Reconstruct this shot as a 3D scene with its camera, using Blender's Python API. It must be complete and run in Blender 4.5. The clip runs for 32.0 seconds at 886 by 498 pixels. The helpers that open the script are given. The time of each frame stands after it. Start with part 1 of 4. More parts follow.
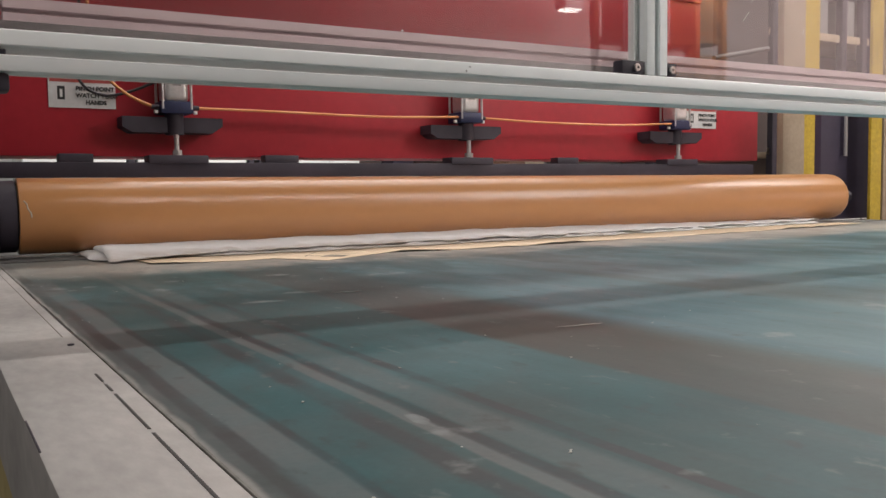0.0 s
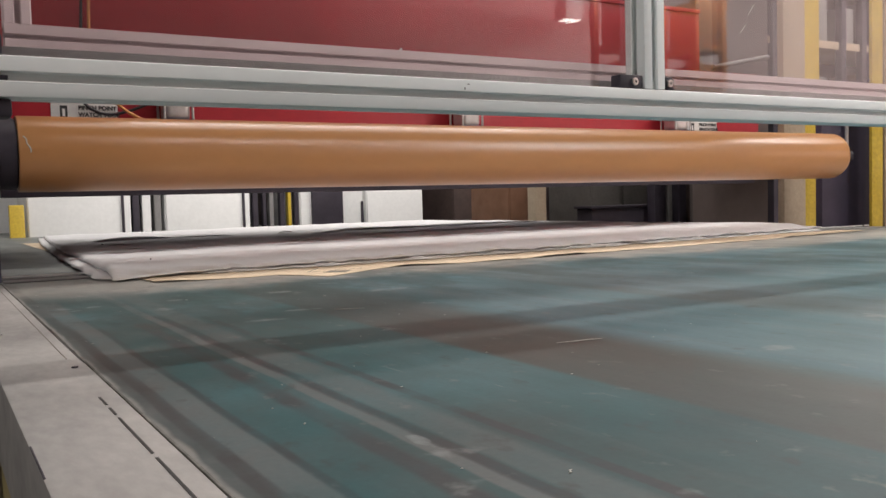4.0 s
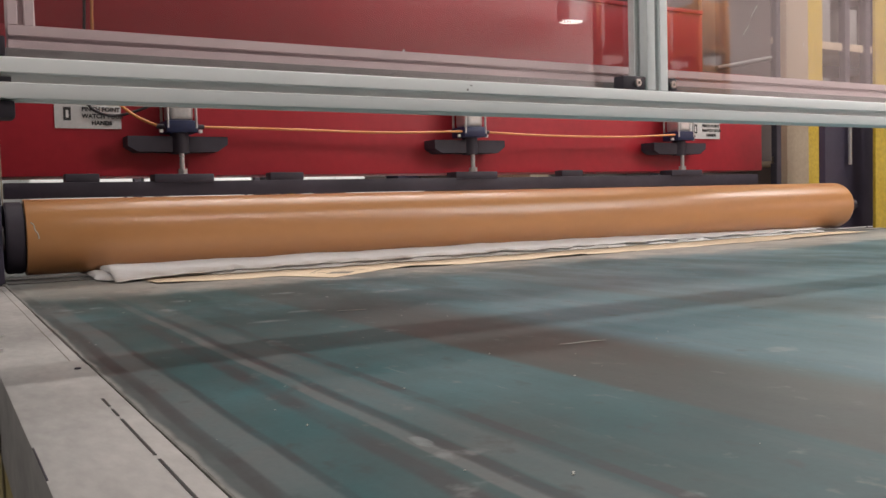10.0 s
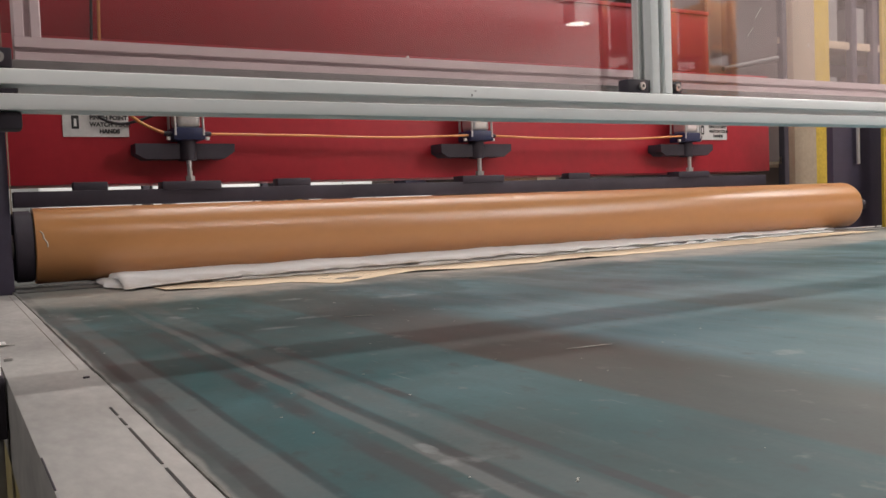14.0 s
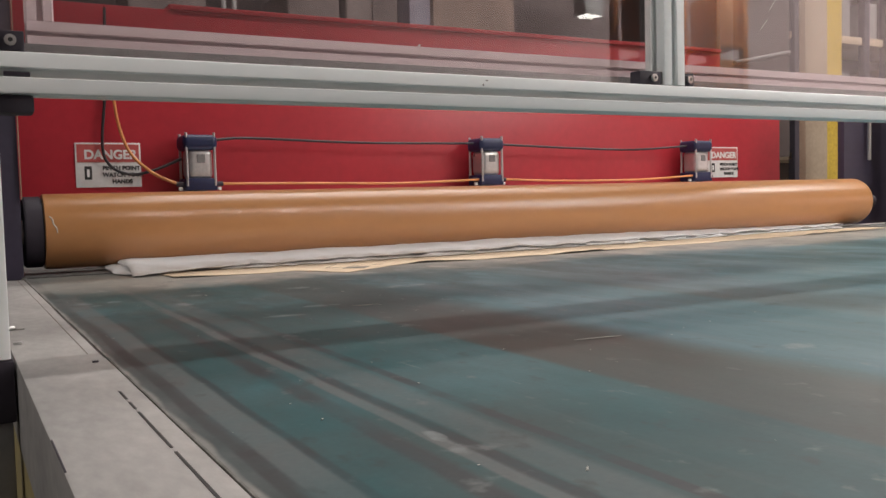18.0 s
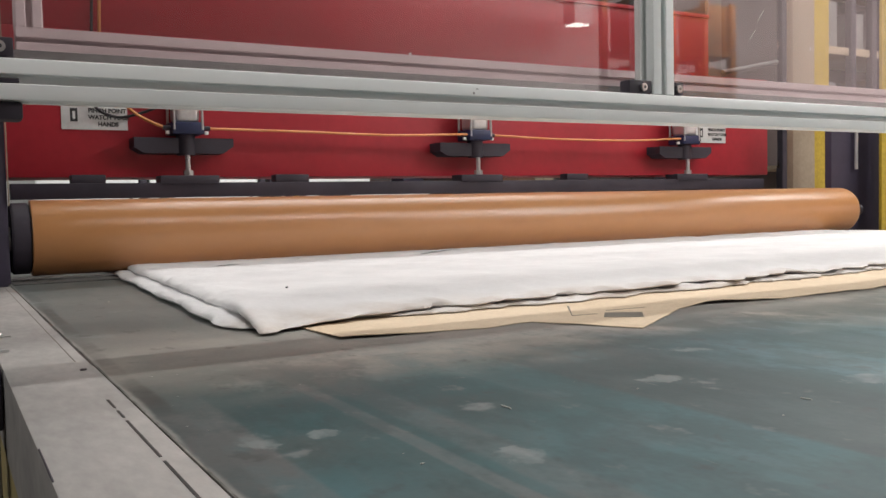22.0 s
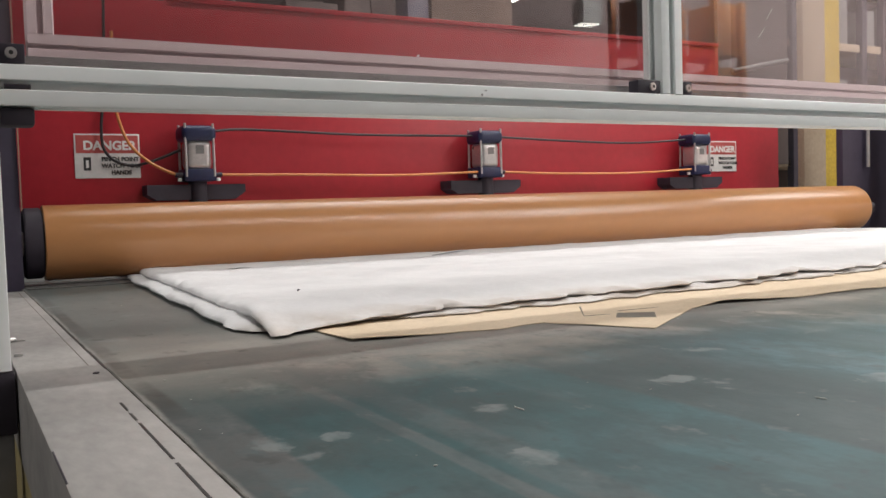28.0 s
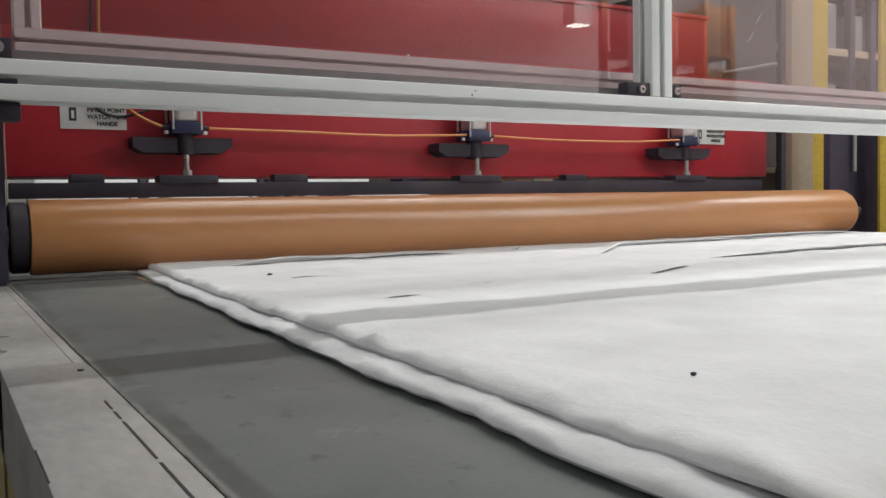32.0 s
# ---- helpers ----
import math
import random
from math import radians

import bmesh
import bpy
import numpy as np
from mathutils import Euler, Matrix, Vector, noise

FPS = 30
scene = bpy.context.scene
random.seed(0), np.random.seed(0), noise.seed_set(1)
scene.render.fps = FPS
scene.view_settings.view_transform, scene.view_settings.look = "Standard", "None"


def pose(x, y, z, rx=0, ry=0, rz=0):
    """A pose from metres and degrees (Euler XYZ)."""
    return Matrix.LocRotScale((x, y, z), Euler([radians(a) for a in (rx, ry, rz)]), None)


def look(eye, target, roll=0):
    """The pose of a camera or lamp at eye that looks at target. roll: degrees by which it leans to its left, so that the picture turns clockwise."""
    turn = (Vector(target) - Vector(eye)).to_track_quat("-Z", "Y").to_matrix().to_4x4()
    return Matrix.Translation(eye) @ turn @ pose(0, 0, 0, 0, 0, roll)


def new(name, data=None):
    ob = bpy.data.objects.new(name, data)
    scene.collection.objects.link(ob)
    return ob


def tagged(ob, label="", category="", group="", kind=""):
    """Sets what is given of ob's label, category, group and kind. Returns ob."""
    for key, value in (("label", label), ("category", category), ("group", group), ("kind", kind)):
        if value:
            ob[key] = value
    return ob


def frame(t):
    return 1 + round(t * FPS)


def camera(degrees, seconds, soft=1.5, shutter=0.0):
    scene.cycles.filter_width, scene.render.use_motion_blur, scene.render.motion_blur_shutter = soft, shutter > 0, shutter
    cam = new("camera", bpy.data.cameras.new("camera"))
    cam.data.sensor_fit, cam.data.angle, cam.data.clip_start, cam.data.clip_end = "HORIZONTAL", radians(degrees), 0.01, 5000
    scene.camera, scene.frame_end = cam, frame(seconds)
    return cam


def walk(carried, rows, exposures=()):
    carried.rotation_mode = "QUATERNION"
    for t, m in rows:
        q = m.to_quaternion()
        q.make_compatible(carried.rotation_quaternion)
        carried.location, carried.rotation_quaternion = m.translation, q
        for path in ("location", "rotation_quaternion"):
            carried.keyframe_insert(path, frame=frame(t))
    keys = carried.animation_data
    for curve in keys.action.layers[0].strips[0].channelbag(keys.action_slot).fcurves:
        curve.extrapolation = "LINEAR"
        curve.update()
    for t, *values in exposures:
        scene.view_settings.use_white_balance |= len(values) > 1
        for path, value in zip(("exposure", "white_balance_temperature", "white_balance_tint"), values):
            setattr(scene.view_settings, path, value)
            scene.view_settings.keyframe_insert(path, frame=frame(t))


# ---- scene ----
cam = camera(53.4, 32.0)
PATH = [
    (0, (-0.002, 0.006, 1.06), (1.011, 1.725, 0.926), -0.8),
    (0.5, (-0.003, 0.006, 1.062), (1.008, 1.727, 0.929), -1.0),
    (1, (-0.003, 0.004, 1.064), (1.003, 1.728, 0.937), -1.4),
    (1.5, (-0.004, 0.005, 1.064), (1.001, 1.729, 0.94), -1.5),
    (2, (-0.003, 0.004, 1.063), (1.005, 1.727, 0.941), -1.4),
    (2.5, (-0.003, 0.004, 1.064), (1.009, 1.725, 0.942), -1.2),
    (3, (-0.003, 0.003, 1.065), (1.009, 1.724, 0.948), -1.3),
    (3.5, (-0.002, 0.0, 1.068), (1.007, 1.724, 0.958), -1.6),
    (5.5, (-0.001, -0.001, 1.067), (1.002, 1.726, 0.96), -1.5),
    (6, (-0.001, -0.001, 1.067), (1.002, 1.726, 0.96), -1.5),
    (6.5, (0.0, 0.001, 1.067), (1.011, 1.723, 0.963), -1.7),
    (7, (0.0, 0.0, 1.066), (1.013, 1.721, 0.959), -1.4),
    (7.5, (0.001, 0.001, 1.066), (1.015, 1.721, 0.956), -1.2),
    (8, (0.001, 0.001, 1.065), (1.016, 1.721, 0.951), -1.1),
    (8.5, (0.0, 0.0, 1.067), (1.011, 1.722, 0.953), -1.2),
    (9, (-0.001, 0.001, 1.067), (1.004, 1.727, 0.958), -1.5),
    (9.5, (-0.001, -0.002, 1.068), (1.002, 1.726, 0.963), -1.7),
    (10, (-0.001, 0.0, 1.068), (1.001, 1.728, 0.962), -1.6),
    (10.5, (0.0, 0.002, 1.066), (0.997, 1.732, 0.958), -1.7),
    (11, (0.001, 0.0, 1.068), (1.0, 1.729, 0.958), -1.8),
    (11.5, (0.001, -0.001, 1.068), (0.998, 1.73, 0.961), -1.9),
    (12, (0.0, -0.002, 1.067), (0.994, 1.73, 0.956), -1.7),
    (12.5, (-0.001, 0.0, 1.067), (0.99, 1.734, 0.956), -1.5),
    (13, (0.0, -0.001, 1.069), (0.99, 1.733, 0.961), -1.7),
    (13.5, (-0.001, -0.002, 1.069), (0.981, 1.737, 0.964), -2.0),
    (14, (0.001, -0.004, 1.071), (0.987, 1.734, 0.973), -2.2),
    (14.5, (-0.001, -0.001, 1.066), (0.981, 1.738, 0.962), -1.8),
    (16.5, (0.0, -0.002, 1.066), (0.981, 1.737, 0.959), -1.4),
    (17, (-0.001, 0.0, 1.066), (0.986, 1.736, 0.955), -1.1),
    (17.5, (-0.002, -0.001, 1.067), (0.977, 1.739, 0.953), -1.2),
    (18, (-0.001, -0.001, 1.068), (0.97, 1.744, 0.952), -1.5),
    (18.5, (0.0, -0.001, 1.066), (0.972, 1.743, 0.949), -1.5),
    (19, (0.0, 0.0, 1.066), (0.975, 1.742, 0.947), -1.3),
    (19.5, (-0.001, -0.001, 1.068), (0.975, 1.741, 0.953), -1.3),
    (20, (-0.002, -0.001, 1.069), (0.975, 1.741, 0.96), -1.5),
    (20.5, (-0.002, -0.002, 1.069), (0.98, 1.738, 0.965), -1.6),
    (21, (-0.002, -0.001, 1.069), (0.984, 1.735, 0.968), -1.4),
    (21.5, (-0.003, -0.001, 1.069), (0.988, 1.734, 0.971), -1.3),
    (22, (-0.002, 0.0, 1.069), (0.991, 1.733, 0.969), -1.3),
    (22.5, (-0.003, 0.001, 1.068), (0.988, 1.736, 0.966), -1.4),
    (23, (-0.003, -0.001, 1.07), (0.98, 1.738, 0.973), -1.7),
    (23.5, (-0.003, -0.001, 1.069), (0.975, 1.74, 0.972), -1.6),
    (24, (-0.002, -0.002, 1.069), (0.976, 1.74, 0.97), -1.5),
    (24.5, (-0.003, -0.002, 1.072), (0.972, 1.742, 0.976), -1.7),
    (25, (-0.004, -0.002, 1.073), (0.966, 1.745, 0.986), -2.1),
    (25.5, (-0.003, -0.005, 1.072), (0.961, 1.745, 0.99), -2.3),
    (27.5, (-0.002, -0.002, 1.071), (0.967, 1.745, 0.977), -1.9),
    (28, (-0.002, -0.003, 1.069), (0.97, 1.742, 0.973), -1.8),
    (28.5, (-0.002, -0.001, 1.069), (0.974, 1.742, 0.97), -1.6),
    (29, (-0.001, -0.001, 1.068), (0.979, 1.74, 0.967), -1.4),
    (29.5, (-0.003, -0.001, 1.07), (0.975, 1.741, 0.967), -1.4),
    (30, (-0.002, -0.003, 1.071), (0.972, 1.741, 0.972), -1.8),
    (30.5, (-0.001, -0.003, 1.069), (0.978, 1.738, 0.967), -1.4),
    (31, (0.0, -0.003, 1.07), (0.987, 1.733, 0.964), -1.0),
    (31.5, (0.0, -0.002, 1.068), (0.995, 1.729, 0.961), -0.8),
    (32, (-0.001, -0.002, 1.071), (0.994, 1.73, 0.971), -1.1),
]
EXPOSURES = [(0.0, 0.04, 6650, 13), (19.0, 0.04, 6650, 13), (22.5, 0.0, 6450, 10), (29.2, 0.0, 6450, 10), (30.6, -0.14, 6300, 8), (31.4, -0.28, 6250, 7), (32.0, -0.28, 6250, 7)]
walk(cam, [(t, look(eye, target, roll)) for t, eye, target, roll in PATH], EXPOSURES)

# ---- light ----
world = bpy.data.worlds.new("hall_air")
scene.world = world
world.use_nodes = True
world.node_tree.nodes["Background"].inputs[0].default_value = (0.80, 0.86, 0.90, 1)
world.node_tree.nodes["Background"].inputs[1].default_value = 0.25


def area_lamp(x, y, z, lx, ly, watts, colour=(1.0, 0.965, 0.93)):
    """An area lamp, used for the ceiling strips and for unseen, added fill light."""
    data = bpy.data.lights.new("key_fill_light", "AREA")
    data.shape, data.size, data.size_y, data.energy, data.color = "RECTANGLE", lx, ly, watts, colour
    lamp = new("key_fill_light", data)
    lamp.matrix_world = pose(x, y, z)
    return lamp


area_lamp(2.5, 2.05, 4.4, 5.2, 0.14, 106)
# added second strip that softens the near edge of the guard's shadow
area_lamp(2.5, 2.80, 4.4, 5.2, 0.80, 38)
area_lamp(3.4, 4.4, 5.3, 4.2, 0.22, 78)
# unseen fill lamps added to brighten the hall, the guard and the goods
back = area_lamp(3.5, 5.5, 3.0, 9.0, 0.5, 72)
back.matrix_world = look((3.5, 5.5, 3.0), (3.7, 7.4, 0.2))
right = area_lamp(7.0, 1.5, 5.0, 3.0, 0.6, 420)
right.matrix_world = look((7.0, 1.5, 5.0), (9.5, 5.0, 1.5))
front = area_lamp(3.3, -0.8, 3.9, 3.8, 1.8, 64)
aisle = area_lamp(4.2, -0.3, 3.0, 1.6, 0.5, 66)
aisle.matrix_world = look((4.2, -0.3, 3.0), (1.4, 0.3, 0.9))
rear = area_lamp(17.0, -7.0, 5.6, 16.0, 0.8, 2000)
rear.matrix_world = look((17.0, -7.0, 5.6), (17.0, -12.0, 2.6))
left = area_lamp(-4.5, -0.5, 4.8, 1.2, 5.0, 105)
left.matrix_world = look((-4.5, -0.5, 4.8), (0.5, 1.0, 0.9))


# ---- materials ----
def nodes_of(name):
    m = bpy.data.materials.new(name)
    m.use_nodes = True
    nt = m.node_tree
    return m, nt, nt.nodes["Principled BSDF"]


def noise_node(nt, scale, detail=4.0, stretch=(1, 1, 1), rough=0.55):
    co = nt.nodes.new("ShaderNodeTexCoord")
    mp = nt.nodes.new("ShaderNodeMapping")
    mp.inputs["Scale"].default_value = stretch
    tx = nt.nodes.new("ShaderNodeTexNoise")
    tx.inputs["Scale"].default_value, tx.inputs["Detail"].default_value, tx.inputs["Roughness"].default_value = scale, detail, rough
    nt.links.new(co.outputs["Object"], mp.inputs["Vector"])
    nt.links.new(mp.outputs["Vector"], tx.inputs["Vector"])
    return tx.outputs["Fac"]


def ramp(nt, fac, stops):
    r = nt.nodes.new("ShaderNodeValToRGB")
    els = r.color_ramp.elements
    while len(els) < len(stops):
        els.new(0.5)
    for e, (p, c) in zip(els, stops):
        e.position = p
        e.color = (*c, 1) if len(c) == 3 else (c[0], c[0], c[0], 1)
    nt.links.new(fac, r.inputs["Fac"])
    return r.outputs["Color"]


def blend(nt, fac, a, b, mode="MIX"):
    m = nt.nodes.new("ShaderNodeMix")
    m.data_type, m.blend_type = "RGBA", mode
    for sock, v in ((m.inputs[0], fac), (m.inputs[6], a), (m.inputs[7], b)):
        if isinstance(v, (int, float)):
            sock.default_value = v
        elif isinstance(v, tuple):
            sock.default_value = (*v, 1)
        else:
            nt.links.new(v, sock)
    return m.outputs[2]


def bump(nt, bsdf, fac, strength, distance):
    b = nt.nodes.new("ShaderNodeBump")
    b.inputs["Strength"].default_value, b.inputs["Distance"].default_value = strength, distance
    nt.links.new(fac, b.inputs["Height"])
    nt.links.new(b.outputs["Normal"], bsdf.inputs["Normal"])


def surface(name, low, high, rough=0.5, metal=0.0, scale=6.0, fine=80.0, grain=0.12, relief=0.05, stretch=(1, 1, 1), depth=0.002, coat=0.0):
    """Two colours mixed by a coarse and a fine noise, uneven gloss and a little relief."""
    m, nt, b = nodes_of(name)
    coarse, small = noise_node(nt, scale, 5, stretch), noise_node(nt, fine, 3, stretch)
    col = ramp(nt, coarse, [(0.32, low), (0.68, high)])
    dirt = ramp(nt, small, [(0.3, (1 - grain,)), (0.7, (1.0,))])
    nt.links.new(blend(nt, 1.0, col, dirt, "MULTIPLY"), b.inputs["Base Color"])
    nt.links.new(ramp(nt, coarse, [(0.3, (min(1, rough * 1.2),)), (0.7, (rough * 0.85,))]), b.inputs["Roughness"])
    b.inputs["Metallic"].default_value = metal
    if coat:
        b.inputs["Coat Weight"].default_value, b.inputs["Coat Roughness"].default_value = coat, 0.15
    bump(nt, b, small, relief, depth)
    return m


M_ALU = surface("anodised_aluminium", (0.85, 0.885, 0.875), (0.89, 0.92, 0.91), 0.36, 0.0, 2, 120, 0.03, 0.003, (0.2, 1, 1))
# door aluminium with the press's red bounce put into its colour
M_DOOR = surface("bounce_tinted_aluminium", (0.76, 0.62, 0.63), (0.84, 0.70, 0.71), 0.5, 0.0, 3, 120, 0.07, 0.012, (0.2, 4, 4))
M_TAN = surface("tan_board", (0.070, 0.042, 0.030), (0.110, 0.070, 0.048), 0.7, 0, 2, 30, 0.2)
M_OLIVE = surface("dark_brown_paint", (0.040, 0.024, 0.021), (0.070, 0.044, 0.037), 0.6, 0, 2.5, 30, 0.3)
M_RED = surface("red_enamel", (0.37, 0.020, 0.031), (0.46, 0.026, 0.039), 0.38, 0, 1.6, 30, 0.12, 0.05)
M_NAVY = surface("dark_blue_steel", (0.034, 0.027, 0.050), (0.048, 0.040, 0.070), 0.5, 0, 4, 60, 0.12)
M_BLACK = surface("black_steel", (0.020, 0.015, 0.024), (0.036, 0.028, 0.042), 0.6, 0, 5, 70, 0.12)
M_CYLHEAD = surface("blue_cast_metal", (0.010, 0.016, 0.058), (0.018, 0.026, 0.085), 0.38, 0, 8, 90, 0.25)
M_STEEL = surface("bright_steel", (0.58, 0.58, 0.57), (0.70, 0.69, 0.67), 0.3, 0.7, 8, 120, 0.15, 0.03)
M_YELLOW = surface("yellow_paint", (0.52, 0.36, 0.03), (0.62, 0.44, 0.05), 0.45, 0, 4, 60, 0.25)
M_BEIGE = surface("beige_paint", (0.35, 0.275, 0.195), (0.42, 0.34, 0.245), 0.55, 0, 3, 60, 0.15)
M_DIM = surface("dull_olive_grey_steel", (0.075, 0.068, 0.062), (0.105, 0.096, 0.088), 0.6, 0, 3, 60, 0.2)
M_OCHRE = surface("dull_ochre_paint", (0.36, 0.29, 0.12), (0.46, 0.38, 0.18), 0.55, 0, 3, 60, 0.2)
M_GREY = surface("grey_steel", (0.16, 0.155, 0.15), (0.22, 0.215, 0.21), 0.5, 0, 3, 60, 0.2)
M_WHITE = surface("white_panel", (0.72, 0.73, 0.72), (0.80, 0.80, 0.79), 0.5, 0, 2, 40, 0.06)
M_SIGN = surface("white_sign_film", (0.68, 0.68, 0.66), (0.78, 0.78, 0.76), 0.4, 0, 12, 90, 0.08)
M_SIGNRED = surface("red_sign_film", (0.42, 0.075, 0.07), (0.50, 0.10, 0.09), 0.4, 0, 12, 90, 0.1)
M_INK = surface("black_ink", (0.02, 0.02, 0.02), (0.04, 0.04, 0.04), 0.5)
M_HOSE = surface("orange_hose", (0.60, 0.225, 0.060), (0.68, 0.285, 0.095), 0.4, 0, 10, 60, 0.1)
M_CABLE = surface("black_cable", (0.015, 0.013, 0.016), (0.03, 0.027, 0.03), 0.5)
M_PAPER = surface("kraft_paper", (0.62, 0.49, 0.34), (0.72, 0.585, 0.42), 0.75, 0, 5, 160, 0.12, 0.15)
M_DUST = surface("dusty_grey_cover", (0.17, 0.152, 0.125), (0.22, 0.20, 0.165), 0.8)


def batting_material():
    """White fibre sheet whose tan front rim has the roller's shade painted in."""
    m = surface("white_batting", (0.69, 0.69, 0.693), (0.77, 0.77, 0.773), 0.95, 0, 9, 110, 0.04, 0.22, (1, 1, 1), 0.004)
    nt = m.node_tree
    b = nt.nodes["Principled BSDF"]
    white = b.inputs["Base Color"].links[0].from_socket
    co = nt.nodes.new("ShaderNodeTexCoord")
    sep = nt.nodes.new("ShaderNodeSeparateXYZ")
    nt.links.new(co.outputs["Object"], sep.inputs[0])
    rim = nt.nodes.new("ShaderNodeMapRange")
    rim.interpolation_type = "SMOOTHSTEP"
    for k, v in ((1, 2.17), (2, 2.30), (3, 1.0), (4, 0.0)):
        rim.inputs[k].default_value = v
    nt.links.new(sep.outputs[1], rim.inputs[0])
    # dusty: mask of the roller's shade put into the rim's colour
    dusty = blend(nt, 1.0, rim.outputs[0], ramp(nt, noise_node(nt, 14.0, 5), [(0.30, (0.30,)), (0.65, (0.88,))]), "MULTIPLY")
    nt.links.new(blend(nt, dusty, white, (0.43, 0.36, 0.30)), b.inputs["Base Color"])
    return m


M_BATT = batting_material()
M_FRAY = surface("dirty_frayed_fabric", (0.10, 0.097, 0.088), (0.27, 0.26, 0.235), 0.9, 0, 26, 90, 0.3)
M_LINT = surface("pale_lint", (0.36, 0.36, 0.33), (0.55, 0.55, 0.51), 0.9)
M_MAUVE = surface("dusty_mauve_grey_paint", (0.070, 0.056, 0.054), (0.105, 0.085, 0.080), 0.6, 0, 1.5, 30, 0.08)
M_CONCRETE = surface("grey_concrete", (0.20, 0.195, 0.185), (0.28, 0.275, 0.26), 0.7, 0, 1.2, 40, 0.2)
M_WALL = surface("pale_mauve_wall_sheet", (0.46, 0.360, 0.350), (0.58, 0.465, 0.455), 0.6, 0, 0.7, 20, 0.1)
M_DARKWALL = surface("dusk_brown_wall_sheet", (0.075, 0.055, 0.055), (0.11, 0.085, 0.085), 0.7, 0, 0.7, 20, 0.15)
M_CEIL = surface("dark_roof_deck", (0.10, 0.10, 0.10), (0.15, 0.15, 0.15), 0.8, 0, 0.8, 20, 0.2)
M_PLATE = surface("worn_rail_plate", (0.30, 0.29, 0.277), (0.41, 0.396, 0.377), 0.60, 0.0, 7, 60, 0.18, 0.12, (1.5, 0.6, 1))


def tube_material():
    m, nt, b = nodes_of("tan_roller_cover")
    along = noise_node(nt, 3.0, 4, (0.6, 3, 3))
    fine = noise_node(nt, 40.0, 3, (0.5, 1, 1))
    col = ramp(nt, along, [(0.25, (0.50, 0.226, 0.078)), (0.75, (0.56, 0.262, 0.096))])
    nt.links.new(blend(nt, 1.0, col, ramp(nt, fine, [(0.3, (0.95,)), (0.7, (1.0,))]), "MULTIPLY"), b.inputs["Base Color"])
    nt.links.new(ramp(nt, along, [(0.3, (0.31,)), (0.7, (0.29,))]), b.inputs["Roughness"])
    b.inputs["Specular IOR Level"].default_value = 1.0
    return m


def belt_material():
    """Teal belt: long streaks and a dull strip browned by a painted reflection on its older part, grey dust where goods
    have lain.
    """
    m, nt, b = nodes_of("teal_belt_cover")
    co = nt.nodes.new("ShaderNodeTexCoord")
    sep = nt.nodes.new("ShaderNodeSeparateXYZ")
    nt.links.new(co.outputs["Object"], sep.inputs[0])
    X, Y = sep.outputs[0], sep.outputs[1]

    def maths(op, a, c, clamp=False):
        n = nt.nodes.new("ShaderNodeMath")
        n.operation, n.use_clamp = op, clamp
        for s, v in zip(n.inputs, (a, c)):
            if isinstance(v, (int, float)):
                s.default_value = v
            else:
                nt.links.new(v, s)
        return n.outputs[0]

    def step(v, lo, hi):
        n = nt.nodes.new("ShaderNodeMapRange")
        n.interpolation_type = "SMOOTHSTEP"
        n.inputs[1].default_value, n.inputs[2].default_value = lo, hi
        nt.links.new(v, n.inputs[0])
        return n.outputs[0]

    def band(v, a0, a1, b0, b1):
        return maths("MULTIPLY", step(v, a0, a1), maths("SUBTRACT", 1.0, step(v, b0, b1)))

    cloud = noise_node(nt, 3.0, 5)
    blot = noise_node(nt, 9.0, 5)
    smear = noise_node(nt, 6.0, 5, (1, 0.3, 1))
    streak = noise_node(nt, 1.0, 4, (34, 0.6, 1))
    fine = noise_node(nt, 160, 3)
    drift = noise_node(nt, 2.2, 3, (0.4, 1, 1))
    shift = maths("MULTIPLY", maths("SUBTRACT", cloud, 0.5), 0.45)
    bend = maths("MULTIPLY", maths("SUBTRACT", drift, 0.5), 0.016)
    xs = maths("ADD", X, maths("ADD", bend, maths("MULTIPLY", maths("SUBTRACT", blot, 0.5), 0.003)))
    ys = maths("ADD", Y, shift)
    old = maths("SUBTRACT", 1.0, step(ys, 1.15, 1.55))

    # clean teal cover, duller and deeper in clouds
    teal = ramp(nt, cloud, [(0.30, (0.022, 0.070, 0.073)), (0.5, (0.036, 0.108, 0.115)), (0.72, (0.074, 0.168, 0.184))])
    teal = blend(nt, ramp(nt, smear, [(0.48, (0.0,)), (0.66, (0.45,))]), teal, (0.056, 0.078, 0.079))
    # cleaner, paler far side, with sheen put into its colour
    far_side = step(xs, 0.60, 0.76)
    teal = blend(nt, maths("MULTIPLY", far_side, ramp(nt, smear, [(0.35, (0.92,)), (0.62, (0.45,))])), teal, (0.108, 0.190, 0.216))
    teal = blend(nt, ramp(nt, streak, [(0.55, (0.0,)), (0.72, (0.35,))]), teal, (0.101, 0.128, 0.132))

    # grey lanes and dark tracks along the near side
    lane = band(xs, 0.140, 0.146, 0.194, 0.200)
    lane = maths("MAXIMUM", lane, band(xs, 0.279, 0.283, 0.294, 0.298))
    lane = maths("MAXIMUM", lane, maths("MULTIPLY", band(xs, 0.305, 0.312, 0.338, 0.350), 0.55))
    teal = blend(nt, maths("MULTIPLY", lane, ramp(nt, blot, [(0.32, (0.35,)), (0.62, (0.85,))])), teal, (0.159, 0.173, 0.173))
    track = maths("MULTIPLY", band(xs, 0.246, 0.254, 0.264, 0.274), 0.9)
